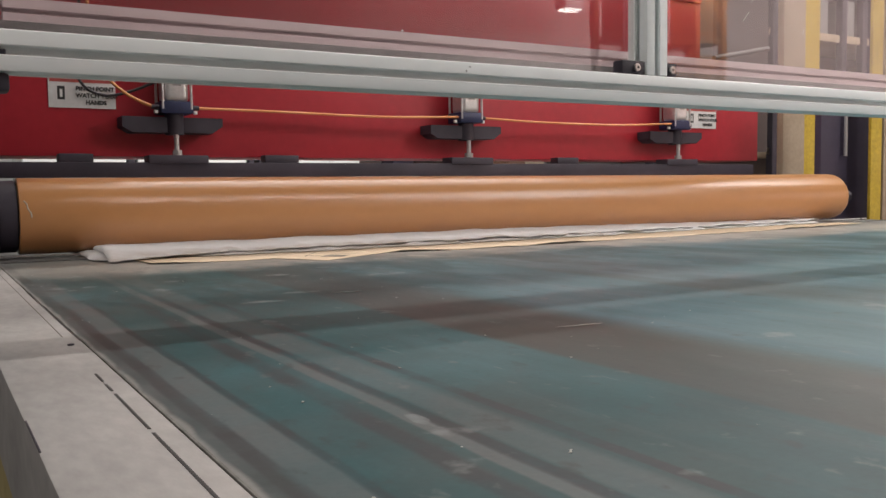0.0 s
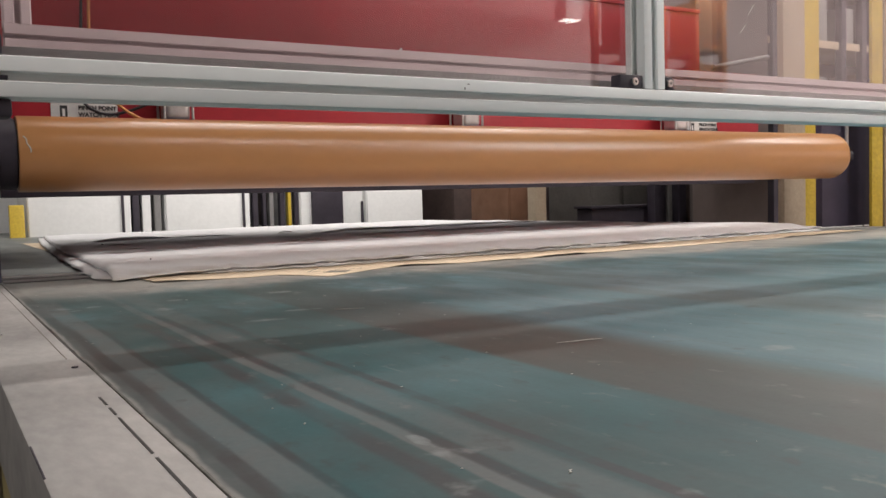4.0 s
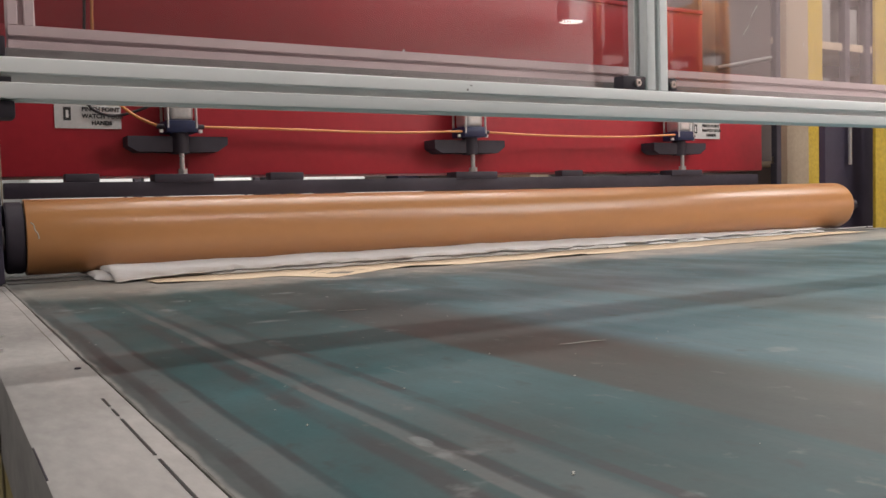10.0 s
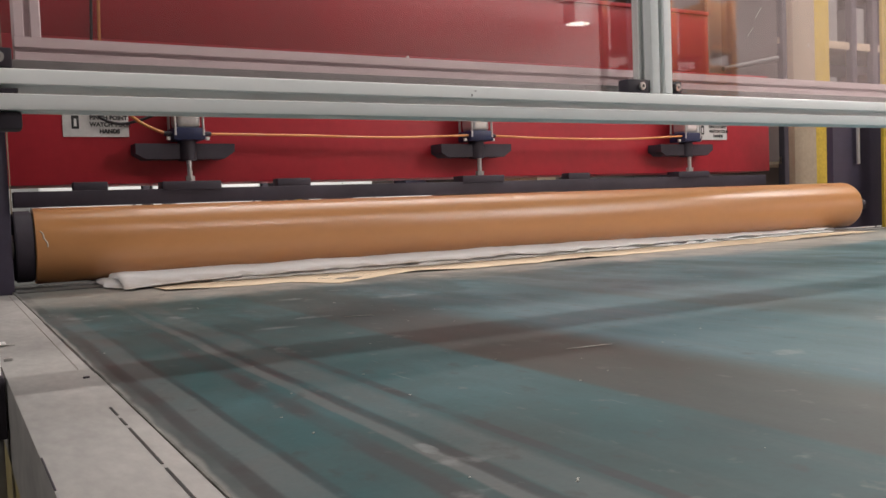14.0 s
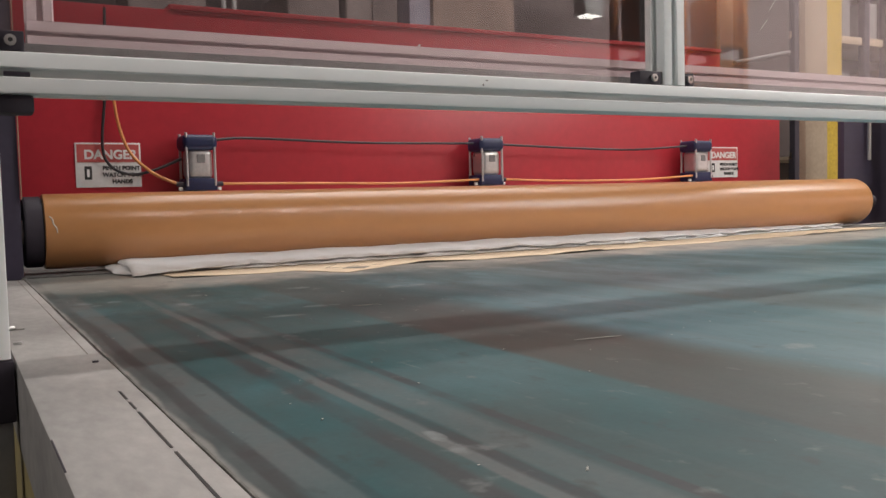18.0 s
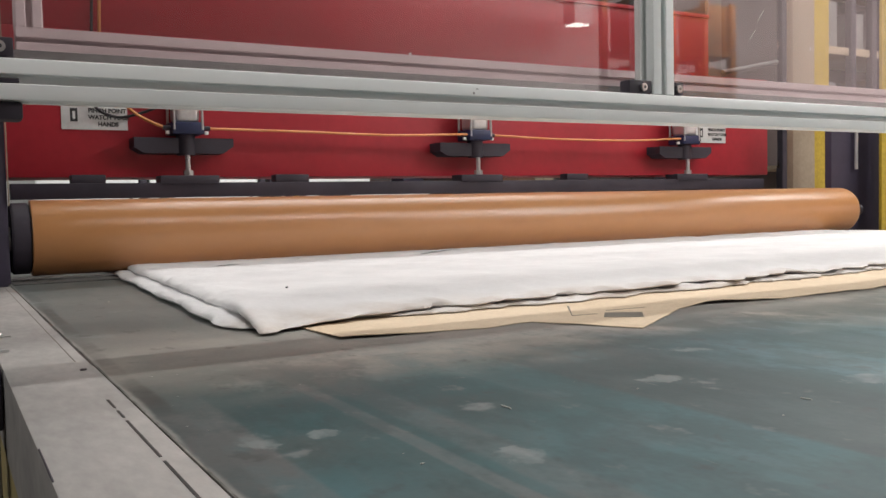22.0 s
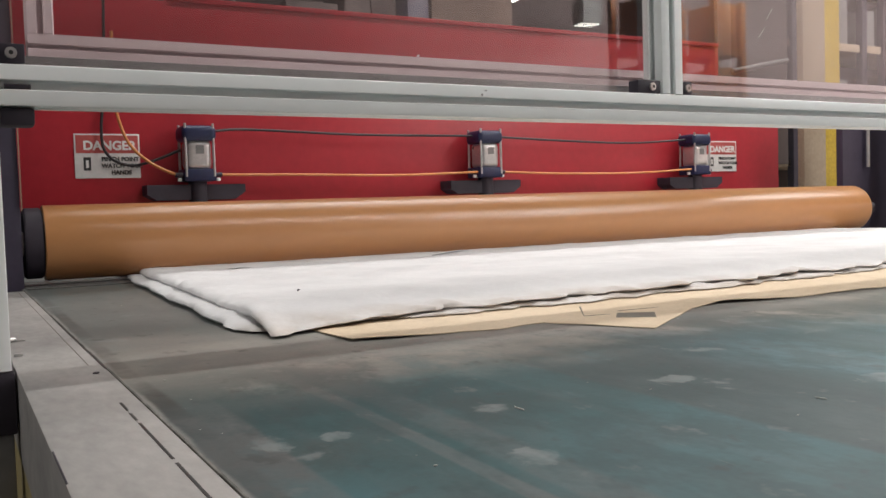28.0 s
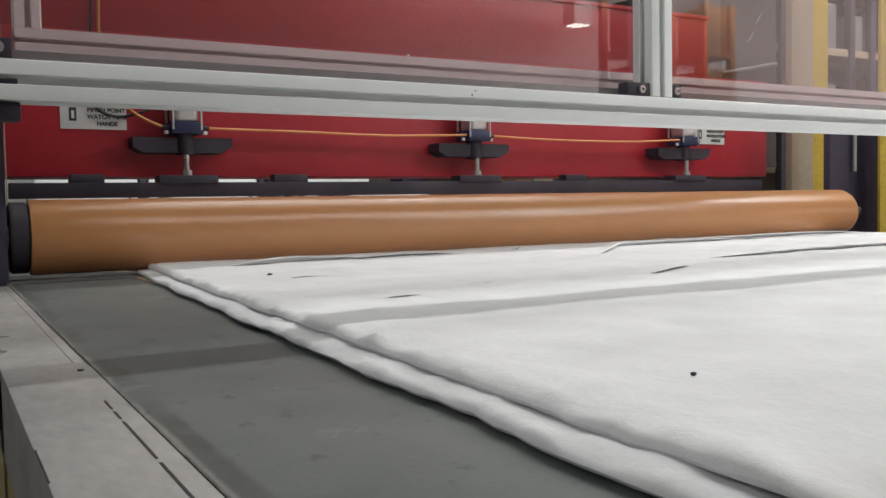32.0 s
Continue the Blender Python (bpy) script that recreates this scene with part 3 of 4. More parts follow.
def batting(name, left, front_gap, z0, thick, seed, label, curl=0.0, ahead=0.0):
    """A soft sheet: plump rounded rims, lumpy edges and a slightly uneven top."""
    bm = bmesh.new()
    ds = [0, 0.0015, 0.004, 0.008, 0.014, 0.022, 0.032] + [0.045 + 0.012 * i for i in range(34)] + [0.46 + 0.02 * i for i in range(28)] + [1.03 + 0.018 * i for i in range(102)]
    es = [0, 0.0015, 0.004, 0.008, 0.014, 0.022, 0.032] + [0.045 + 0.022 * i for i in range(75)] + [1.72 + 0.1 * i for i in range(18)]
    rim = 0.020
    top, low = [], []
    for e in es:
        a, c = [], []
        for d in ds:
            x = left + d
            y = front_line(x, QUILT_FRONT) + front_gap * max(0.0, 1 - d / 0.3) + ahead * min(1.0, d / 0.3) + e
            x += (0.010 * wob(0, y, 6, seed) + 0.005 * wob(0, y, 30, seed) + 0.036 * (y - 2.2) + 0.008 * (y - 2.2) ** 2) * max(0, 1 - d / 0.4)
            y += (0.018 * wob(x, 0, 7, seed + 3) + 0.026 * wob(x, 0, 17, seed + 4) + 0.016 * wob(x, 0, 46, seed + 5)) * max(0, 1 - e / 0.3)
            k = min(1.0, min(d, e) / rim)
            fat = math.sqrt(max(0.0, 1 - (1 - k) ** 2))
            edge = max(0, 1 - min(d, e) / 0.06)
            flat = 0.36 + 0.64 * min(1.0, max(e / 0.16, (1 - d / 0.10) * min(1.0, 0.25 + e / 0.12))) ** 1.3
            lift = max(0.0, 1 - e / 0.10) ** 2 * min(1.0, max(0.0, (d - 0.12) / 0.3))
            corner = max(0.0, 1 - d / 0.15) * max(0.0, 1 - e / 0.13)
            base = 0.902 + (z0 - 0.902) * flat * (1 - corner) + lift * (curl * (0.6 + 1.3 * wob(x, 0, 9, seed + 20)) if curl else 0.0)
            th = thick * flat * (1 - 0.45 * corner)
            h = th * (1 + edge * (0.45 * wob(x, y, 20, seed + 7) + 0.35 * wob(x, y, 48, seed + 8))) + max(0.0, 1 - e / 0.14) * 0.008 * wob(x, y, 26, seed + 13) + 0.0035 * wob(x, y, 7, seed + 9) + 0.0016 * wob(x, y, 24, seed + 11)
            a.append(bm.verts.new((x, y, base + th * 0.45 + (h - th * 0.45) * fat)))
            c.append(bm.verts.new((x, y, base + th * 0.45 * (1 - fat))))
        top.append(a)
        low.append(c)
    for g, flip in ((top, False), (low, True)):
        for r0, r1 in zip(g, g[1:]):
            for i in range(len(r0) - 1):
                f = (r0[i], r0[i + 1], r1[i + 1], r1[i])
                bm.faces.new(f[::-1] if flip else f)
    for line_t, line_l in ((top[0], low[0]), ([r[0] for r in top], [r[0] for r in low]), (top[-1], low[-1]), ([r[-1] for r in top], [r[-1] for r in low])):
        for i in range(len(line_t) - 1):
            bm.faces.new((line_t[i], line_t[i + 1], line_l[i + 1], line_l[i]))
    bmesh.ops.recalc_face_normals(bm, faces=bm.faces[:])
    return thing(name, bm, M_BATT, label, "insulation", "batting layers on the belt")


batt_low = batting("batting_sheet", 0.336, 0.075, 0.902, 0.0145, 5.0, "white fluffy batting sheet with a rolled edge, lying on the belt", 0.0, -0.014)
batt_top = batting("batting_sheet", 0.366, 0.0, 0.9135, 0.0175, 31.0, "white fluffy batting sheet lying on another sheet", 0.009)

def fold(points, height, width):
    """A flap of the top sheet: it rises slowly from behind and ends in a lip towards the table's end."""
    bm = bmesh.new()
    rows_ = []
    fine = [tuple(a + (b_ - a) * k / 6 for a, b_ in zip(p, q)) for p, q in zip(points, points[1:]) for k in range(6)] + [points[-1]]
    for i, (x, y) in enumerate(fine):
        f = math.sin(math.pi * (0.04 + 0.92 * i / (len(fine) - 1))) ** 0.7
        y += 0.006 * wob(x, y, 20, 70)
        z = 0.9292 + 0.0012 * wob(x, y, 9, 71)
        rows_.append([bm.verts.new(c) for c in ((x, y + width * f, z - 0.003), (x, y + width * 0.4 * f, z + height * 0.75 * f), (x, y + 0.003, z + height * f), (x, y, z + height * 0.8 * f), (x, y + 0.022, z - 0.003))])
    for a, c in zip(rows_, rows_[1:]):
        for k in range(5):
            bm.faces.new((a[k], a[(k + 1) % 5], c[(k + 1) % 5], c[k]))
    bm.faces.new(rows_[0])
    bm.faces.new(rows_[-1][::-1])
    bmesh.ops.recalc_face_normals(bm, faces=bm.faces[:])
    return bm


for pts_, hgt, wid in ((((0.62, 4.085), (0.78, 4.125), (0.98, 4.135)), 0.018, 0.06), (((2.0, 4.125), (2.4, 4.165), (2.9, 4.205), (3.2, 4.205)), 0.014, 0.05), (((1.47, 4.125), (1.54, 4.185), (1.62, 4.305)), 0.012, 0.05), (((1.50, 3.765), (1.66, 3.905), (1.85, 4.075), (2.1, 4.105), (2.55, 4.115)), 0.016, 0.05),
                       (((1.60, 3.480), (1.93, 3.490), (2.34, 3.515), (2.6, 3.505)), 0.014, 0.06), (((1.21, 3.255), (1.30, 3.285), (1.39, 3.335)), 0.008, 0.035),
                       (((0.60, 3.640), (0.64, 3.645), (0.69, 3.630)), 0.005, 0.02), (((0.58, 3.175), (0.62, 3.180), (0.66, 3.175)), 0.005, 0.02), (((0.83, 3.285), (0.86, 3.290)), 0.004, 0.02),
                       (((0.95, 4.125), (1.10, 4.155), (1.30, 4.165)), 0.010, 0.05)):
    part("fold", fold(pts_, hgt, wid), M_BATT, batt_top)

bm = bmesh.new()
for x, y, z, r_ in ((0.605, 3.765, 0.9315, 0.0058), (0.522, 2.484, 0.9315, 0.0026), (0.47, 3.0, 0.9305, 0.0015)):
    made = bmesh.ops.create_icosphere(bm, subdivisions=1, radius=r_, matrix=pose(x, y, z, 20, 30, 40))
    for v in made["verts"]:
        v.co.z = z + (v.co.z - z) * 0.6
        v.co += 0.25 * r_ * noise.noise_vector(v.co * 300)
crumbs = thing("crumb", bm, M_BLACK, "dark crumbs lying on the white batting", "crumb", "", "stuff")

PAPER_FRONT = ((0.434, 2.16), (0.4375, 2.055), (0.50, 2.040), (0.635, 2.022), (0.72, 2.030), (0.797, 1.888), (0.985, 2.012), (1.06, 2.03), (1.2, 2.002), (1.46, 2.004), (1.9, 2.05), (2.4, 2.08), (2.9, 2.15), (3.28, 2.22))


def build_paper():
    bm = bmesh.new()
    xs = sorted({0.434 + 0.02 * i for i in range(143)} | {p[0] for p in PAPER_FRONT})
    grid = []
    for x in xs:
        y0 = front_line(x, PAPER_FRONT) + 0.006 * wob(x, 0, 18, 50)
        col = []
        for j in range(26):
            e = 0.0105 * j if j < 20 else 0.2 + (j - 19) * 0.5
            y = y0 + e
            lift = (0.0 if 0.76 < x < 1.0 else 1.0) * 0.0035 * max(0, wob(x, y, 9, 51)) * max(0, 1 - e / 0.25) + 0.004 * max(0, 1 - e / 0.03) * max(0, wob(x, 0, 5, 53)) * (0.0 if 0.80 < x < 0.98 else 1.0) + 0.013 * min(1.0, max(0.0, (x - 1.0) / 0.15)) * max(0.0, 1 - e / 0.10) * max(0.0, wob(x, 0, 4.2, 57) + 0.35 * wob(x, 0, 13, 58))
            col.append(bm.verts.new((x, y, 0.9008 + lift)))
        grid.append(col)
    for a, c in zip(grid, grid[1:]):
        for j in range(len(a) - 1):
            bm.faces.new((a[j], c[j], c[j + 1], a[j + 1]))
    made = bmesh.ops.extrude_face_region(bm, geom=bm.faces[:])
    for v in made["geom"]:
        if isinstance(v, bmesh.types.BMVert):
            v.co.z += 0.0009
    bmesh.ops.recalc_face_normals(bm, faces=bm.faces[:])
    sheet = thing("kraft_paper", bm, M_PAPER, "torn tan kraft paper sheet under the batting", "paper")
    flat = Matrix.Translation((0, 0, 0.9012))
    part("tear", prism(((0.862, 2.041), (0.828, 2.003), (0.850, 1.984), (0.872, 1.967), (0.891, 1.990), (0.909, 2.011), (0.884, 2.028)), 0.0009, flat), M_DUST, sheet, "torn hole with the grey belt below")
    for p, q in (((0.872, 2.143), (0.803, 2.045)), ((0.803, 2.045), (0.846, 2.038)), ((0.881, 2.060), (0.956, 2.053))):
        u = (Vector(q) - Vector(p)).normalized() * 0.0016
        n = Vector((-u.y, u.x))
        a, c = Vector(p), Vector(q)
        part("slit", prism([tuple(v) for v in (a - n, c - n * 0.3, c + n * 0.3, a + n)], 0.0009, flat), M_DUST, sheet, "narrow cut")
    return sheet


paper = build_paper()


def build_lint():
    bm = bmesh.new()
    rng = random.Random(4)
    for i in range(130):
        x = 0.16 + 1.7 * rng.random() ** 1.5
        y = rng.uniform(-0.4, 2.1)
        s = rng.choice((0.0004, 0.0006, 0.0008, 0.0012))
        made = bmesh.ops.create_icosphere(bm, subdivisions=1, radius=s, matrix=pose(x, y, 0.9008, 0, 0, rng.uniform(0, 180)))
        for v in made["verts"]:
            v.co.x = x + (v.co.x - x) * rng.uniform(0.7, 1.8)
            v.co.z = 0.9006 + (v.co.z - 0.9006) * 0.4
    for x, y, l_, a in ((0.649, 0.802, 0.105, -9), (0.571, 1.281, 0.080, -22), (0.24, 0.63, 0.006, 20), (0.272, 2.77, 0.010, 40), (0.40, 1.62, 0.03, 80), (0.33, 0.42, 0.012, 30), (0.62, 1.5, 0.02, 85)):
        made = bmesh.ops.create_icosphere(bm, subdivisions=2, radius=1)
        for v in made["verts"]:
            v.co = pose(x, y, 0.9008, 0, 0, a) @ Vector((v.co.x * l_ * 0.32, v.co.y * 0.0008 + 0.0010 * math.sin(3 * v.co.x), v.co.z * 0.0006))
    return thing("lint", bm, M_LINT, "pale scraps of lint scattered on the belt", "lint", "", "stuff")


lint = build_lint()


# ---- roller ----
RY, RZ, RR = 2.458, 1.008, 0.096
RX0, RX1 = 0.200, 3.425


def build_roller():
    roller = holder("press_roller", "long tan covered press roller lying across the belt", "roller", pose(0, RY, RZ))
    bm = bmesh.new()
    ends = [(RX0, RR - 0.012), (RX0, RR - 0.004), (RX0 + 0.0012, RR - 0.0012), (RX0 + 0.004, RR)] + [(RX0 + (RX1 - RX0) * k / 12, RR) for k in range(1, 12)]
    ends += [(RX1 - 0.045 * (1 - math.sin(a)), RR - 0.045 * (1 - math.cos(a))) for a in (math.pi / 2 * k / 8 for k in range(9))] + [(RX1, 0.03)]
    rings = [[bm.verts.new((x, r_ * math.cos(a), r_ * math.sin(a))) for a in (2 * math.pi * k / 96 for k in range(96))] for x, r_ in ends]
    for a, c in zip(rings, rings[1:]):
        for k in range(96):
            bm.faces.new((a[k], a[(k + 1) % 96], c[(k + 1) % 96], c[k]))
    bm.faces.new(rings[0])
    bm.faces.new(rings[-1][::-1])
    bmesh.ops.recalc_face_normals(bm, faces=bm.faces[:])
    tube = part("tube", bm, M_TUBE, roller, "smooth tan roller cover")
    part("collar", rod((RX0 - 0.045, 0, 0), (RX0 - 0.001, 0, 0), 0.090, 48, None, 0.004), M_BLACK, roller, "black end collar")
    part("collar", rod((RX1 + 0.001, 0, 0), (RX1 + 0.012, 0, 0), 0.030, 48, None, 0.002), M_BLACK, roller, "black end collar")
    part("axle", rod((RX0 - 0.12, 0, 0), (RX0 - 0.045, 0, 0), 0.03, 24), M_STEEL, roller)
    part("axle", rod((RX1 + 0.01, 0, 0), (RX1 + 0.10, 0, 0), 0.022, 24), M_BLACK, roller)
    arc = [(RX0 + 0.010 + 0.004 * k + 0.003 * (k % 2), -RR * math.cos(a), RR * math.sin(a)) for k, a in enumerate((0.42, 0.33, 0.22, 0.10, -0.02))]
    part("scuff_mark", hose(arc, 0.0016, 6, 4), M_LINT, tube, "pale scuff")
    return roller, tube


roller, tube = build_roller()


def column(x0, x1, y0, y1, top, label, strips, rodx):
    c = holder("roller_column", label, "column", pose(0, 0, 0), "columns beside the roller")
    part("post", box(x0, x1, y0, y1, 0, top, 0.004), M_NAVY, c)
    for a, b_, u, v in strips:
        part("edge_strip", box(a, b_, u, v, 1.09, top - 0.05, 0.001), M_BEIGE, c, "thin beige edge strip")
    part("guide_rod", rod((rodx, y0 - 0.02, 1.19), (rodx, y0 - 0.02, top - 0.03), 0.008, 16), M_STEEL, c, "thin bright guide rod")
    return c


column(-0.02, 0.148, 2.38, 2.62, 2.6, "dark blue steel column at the roller end", ((0.1492, 0.1518, 2.370, 2.379),), 0.06)
column(3.53, 3.92, 2.60, 2.635, 1.55, "dark blue steel column at the roller end", (), 3.68)
# unseen box added to shade the roller and the goods before it
duct = holder("shade_box", "unseen dark blue flat box hung above the roller to block light", "duct", pose(0, 2.30, 2.025))
part("body", box(0.15, 3.53, -0.20, 0.14, -0.075, 0.075, 0.006), M_NAVY, duct)
for x in (0.5, 3.2):
    part("hanger", rod((x, 0, 0.07), (x, 0, 4.17), 0.008, 10), M_GREY, duct)
thing("guard_post", box(3.735, 3.815, 2.49, 2.505, 0, 2.4, 0.003), M_YELLOW, "yellow painted steel guard post", "post")
thing("guard_post", box(3.83, 3.95, 2.49, 2.55, 0, 2.4, 0.003), M_BEIGE, "beige painted steel guard post", "post")


# ---- press beam ----
def build_beam():
    beam = holder("press_beam", "wide red enamelled press beam with three air cylinders", "press", pose(0, 3.0, 0))
    part("beam_body", box(0.10, 3.585, 0.0, 0.26, 1.182, 1.648, 0.004), M_RED, beam, "glossy red beam body")
    part("upper_plate", box(0.10, 3.185, 0.003, 0.24, 1.648, 1.915, 0.004), M_RED, beam)
    part("top_flange", box(0.66, 3.185, -0.004, 0.25, 1.915, 1.932, 0.003), M_RED, beam)
    part("clamp_bar", box(0.19, 3.42, -0.115, -0.055, 1.113, 1.160, 0.003), M_BLACK, beam, "black clamp bar")
    for x0, x1 in ((0.358, 0.457), (1.005, 1.125), (2.25, 2.36)):
        part("spacer", box(x0, x1, -0.11, -0.06, 1.160, 1.186, 0.002), M_BLACK, beam)
    for cx in (0.715, 1.832, 2.950):
        barrel = part("air_cylinder", box(cx - 0.041, cx + 0.041, -0.112, -0.028, 1.352, 1.450, 0.022, None, 6), M_STEEL, beam, "bright air cylinder with blue ends")
        part("head", box(cx - 0.056, cx + 0.056, -0.122, -0.016, 1.446, 1.497, 0.020, None, 4), M_CYLHEAD, barrel, "blue cylinder head")
        part("base", box(cx - 0.052, cx + 0.052, -0.118, -0.020, 1.316, 1.356, 0.006), M_CYLHEAD, barrel, "dark blue cylinder base")
        for dx in (-0.045, 0.045):
            for dy in (-0.115, -0.025):
                part("tie_rod", rod((cx + dx, dy, 1.33), (cx + dx, dy, 1.503), 0.0046, 12), M_STEEL, barrel)
        part("label_plate", box(cx - 0.012, cx + 0.014, -0.1145, -0.1125, 1.405, 1.432, 0.0), M_GREY, barrel)
        for dx in (-0.056, 0.056):
            part("fitting", rod((cx + dx * 0.8, -0.09, 1.337), (cx + dx * 1.35, -0.09, 1.337), 0.008, 12), M_BLACK, barrel)
            part("nut", box(cx + dx * 1.12 - 0.006, cx + dx * 1.12 + 0.006, -0.100, -0.088, 1.316, 1.327, 0.002), M_SIGN, barrel, "pale nut")
        outline = [(cx + dx, z) for dx, z in ((-0.165, 1.306), (-0.165, 1.274), (-0.135, 1.256), (0.120, 1.256), (0.155, 1.280), (0.155, 1.306))]
        part("bracket", prism(outline, 0.083, pose(0, -0.002, 0) @ STAND), M_BLACK, beam, "black mounting bracket")
        part("neck", rod((cx, -0.07, 1.250), (cx, -0.07, 1.318), 0.030, 24), M_BLACK, beam)
        pr = part("piston_rod", rod((cx, -0.09, 1.190), (cx, -0.09, 1.254), 0.0085, 16), M_STEEL, beam, "bright piston rod")
        part("nut", rod((cx, -0.09, 1.182), (cx, -0.09, 1.200), 0.0165, 6), M_STEEL, pr)
        part("clamp_block", box(cx - 0.095, cx + 0.095, -0.120, -0.045, 1.155, 1.183, 0.004), M_BLACK, beam)
    for k, x0 in enumerate((0.349, 3.088)):
        sign = part("warning_sign", box(x0, x0 + 0.199, -0.0035, -0.0005, 1.333, 1.475, 0.0006), M_SIGN, beam, "white warning sign with a red header")
        part("header", box(x0 + 0.005, x0 + 0.194, -0.0045, -0.0033, 1.413, 1.470, 0.0), M_SIGNRED, sign, "red sign header")
        part("heading", lettering("DANGER", 0.040), M_SIGN, sign, "white block letters", pose(x0 + 0.026, -0.0047, 1.424) @ STAND)
        part("pictogram", box(x0 + 0.026, x0 + 0.048, -0.0045, -0.0033, 1.358, 1.400, 0.0), M_INK, sign)
        part("pictogram_mark", box(x0 + 0.033, x0 + 0.041, -0.0052, -0.0044, 1.366, 1.390, 0.0), M_SIGN, sign)
        for n, (text, dx) in enumerate((("PINCH POINT", 0.080), ("WATCH YOUR", 0.080), ("HANDS", 0.108))):
            part("wording", lettering(text, 0.0185), M_INK, sign, "black block letters", pose(x0 + dx, -0.0047, 1.388 - 0.0215 * n) @ STAND)
    part("air_hose", hose(((0.475, -0.02, 1.80), (0.47, -0.03, 1.60), (0.50, -0.04, 1.46), (0.56, -0.06, 1.385), (0.64, -0.09, 1.340), (0.70, -0.09, 1.336)), 0.005), M_HOSE, beam, "orange air hose")
    part("air_hose", hose(((0.78, -0.09, 1.337), (1.1, -0.09, 1.334), (1.45, -0.09, 1.329), (1.80, -0.10, 1.338)), 0.0042), M_HOSE, beam, "orange air hose")
    part("air_hose", hose(((1.90, -0.09, 1.337), (2.2, -0.09, 1.328), (2.6, -0.09, 1.328), (2.92, -0.10, 1.342)), 0.0042), M_HOSE, beam, "orange air hose")
    part("cable", hose(((0.455, -0.02, 1.90), (0.447, -0.02, 1.66), (0.430, -0.02, 1.47), (0.45, -0.03, 1.40), (0.51, -0.04, 1.372), (0.58, -0.05, 1.385), (0.665, -0.07, 1.42)), 0.0047), M_CABLE, beam, "black cable")
    part("cable", hose(((0.77, -0.07, 1.482), (0.9, -0.06, 1.490), (1.3, -0.06, 1.478), (1.775, -0.07, 1.478)), 0.0045), M_CABLE, beam, "black cable")
    part("cable", hose(((1.89, -0.07, 1.475), (2.3, -0.06, 1.462), (2.6, -0.06, 1.458), (2.895, -0.07, 1.474)), 0.0045), M_CABLE, beam, "black cable")
    return beam


beam = build_beam()

# hidden plate added to keep side light off the goods behind the roller
thing("side_shade_plate", box(-0.018, 0.010, 2.64, 3.04, 0.0, 1.95, 0.003), M_NAVY, "hidden dark blue plate added between column and press to block light", "cover")
# unseen box added behind the beam to darken the goods under it
thing("rear_shade_box", box(0.05, 3.60, 3.29, 4.15, 1.36, 1.60, 0.01), M_NAVY, "unseen dark blue box added behind the press beam to block light", "hood")
pc = holder("press_column", "beige painted press column with a yellow edge", "column", pose(0, 0, 0), "columns of the press")
part("post", box(3.85, 4.02, 3.06, 3.10, 0, 3.2, 0.004), M_BEIGE, pc)
part("edge_strip", box(4.025, 4.17, 3.085, 3.12, 0, 3.2, 0.004), M_YELLOW, pc)
part("cover_plate", box(3.25, 4.17, 3.42, 3.46, 1.25, 3.2, 0.004), M_MAUVE, pc)
part("rib", box(3.60, 3.70, 3.395, 3.419, 1.72, 3.2, 0.003), M_GREY, pc, "grey upright rib")
part("handrail", rod((3.69, 3.38, 1.745), (4.12, 3.38, 1.825), 0.013, 16), M_GREY, pc, "grey sloping handrail")
low = holder("low_machine", "low dark steel machine table beyond the press", "machine", pose(0, 0, 0))
part("body", box(3.95, 5.55, 4.72, 4.88, 0.0, 0.985, 0.006), M_BLACK, low)
part("top_rail", box(3.93, 5.57, 4.70, 4.89, 0.986, 1.004, 0.003), M_BLACK, low)
rack = holder("shelf_rack", "dark shelf rack filled with pale cartons beyond the press", "rack", pose(0, 3.75, 0))
part("back_panel", box(4.45, 6.6, 0.52, 0.55, 0, 3.2, 0.003), M_MAUVE, rack)
for x in (4.62, 5.30, 5.52, 5.62, 6.35):
    part("post", box(x, x + 0.05, 0.0, 0.05, 0, 3.1, 0.004), M_BLACK, rack, "dark shelf post")
for z in (0.5, 1.25, 2.0, 2.5):
    part("shelf", box(4.62, 6.40, 0.02, 0.50, z, z + 0.05, 0.003), M_BEIGE, rack, "pale shelf edge")
for x, w_, z, h_, m_ in ((4.72, 0.5, 2.051, 0.30, M_GREY), (5.36, 0.14, 2.051, 0.24, M_GREY), (5.72, 0.5, 2.051, 0.32, M_GREY), (4.75, 0.46, 1.301, 0.52, M_GREY), (5.70, 0.5, 1.301, 0.58, M_TAN), (5.0, 0.28, 2.551, 0.3, M_TAN), (5.7, 0.5, 2.551, 0.4, M_GREY)):
    thing("carton", box(x, x + w_, 3.80, 4.15, z, z + h_, 0.008), m_, "pale carton standing on a dark shelf rack", "carton", "cartons on the shelf rack")
pc2 = holder("press_column", "beige painted press column", "column", pose(0, 0, 0), "columns of the press")
part("post", box(-0.45, 0.02, 3.05, 3.45, 0, 3.2, 0.006), M_BEIGE, pc2)


# ---- guard frames ----
def bracket(parent, x0, x1, bx, y, z):
    b_ = part("corner_bracket", box(x0, x1, y - 0.003, y + 0.02, z - 0.0105, z + 0.0105, 0.002), M_BLACK, parent, "black corner bracket")
    part("bolt", rod((bx, y - 0.007, z), (bx, y - 0.0025, z), 0.0062, 14, None, 0.001), M_STEEL, b_, "bright bolt")
    part("socket", rod((bx, y - 0.0076, z), (bx, y - 0.0068, z), 0.0026, 6), M_INK, b_)
    return b_


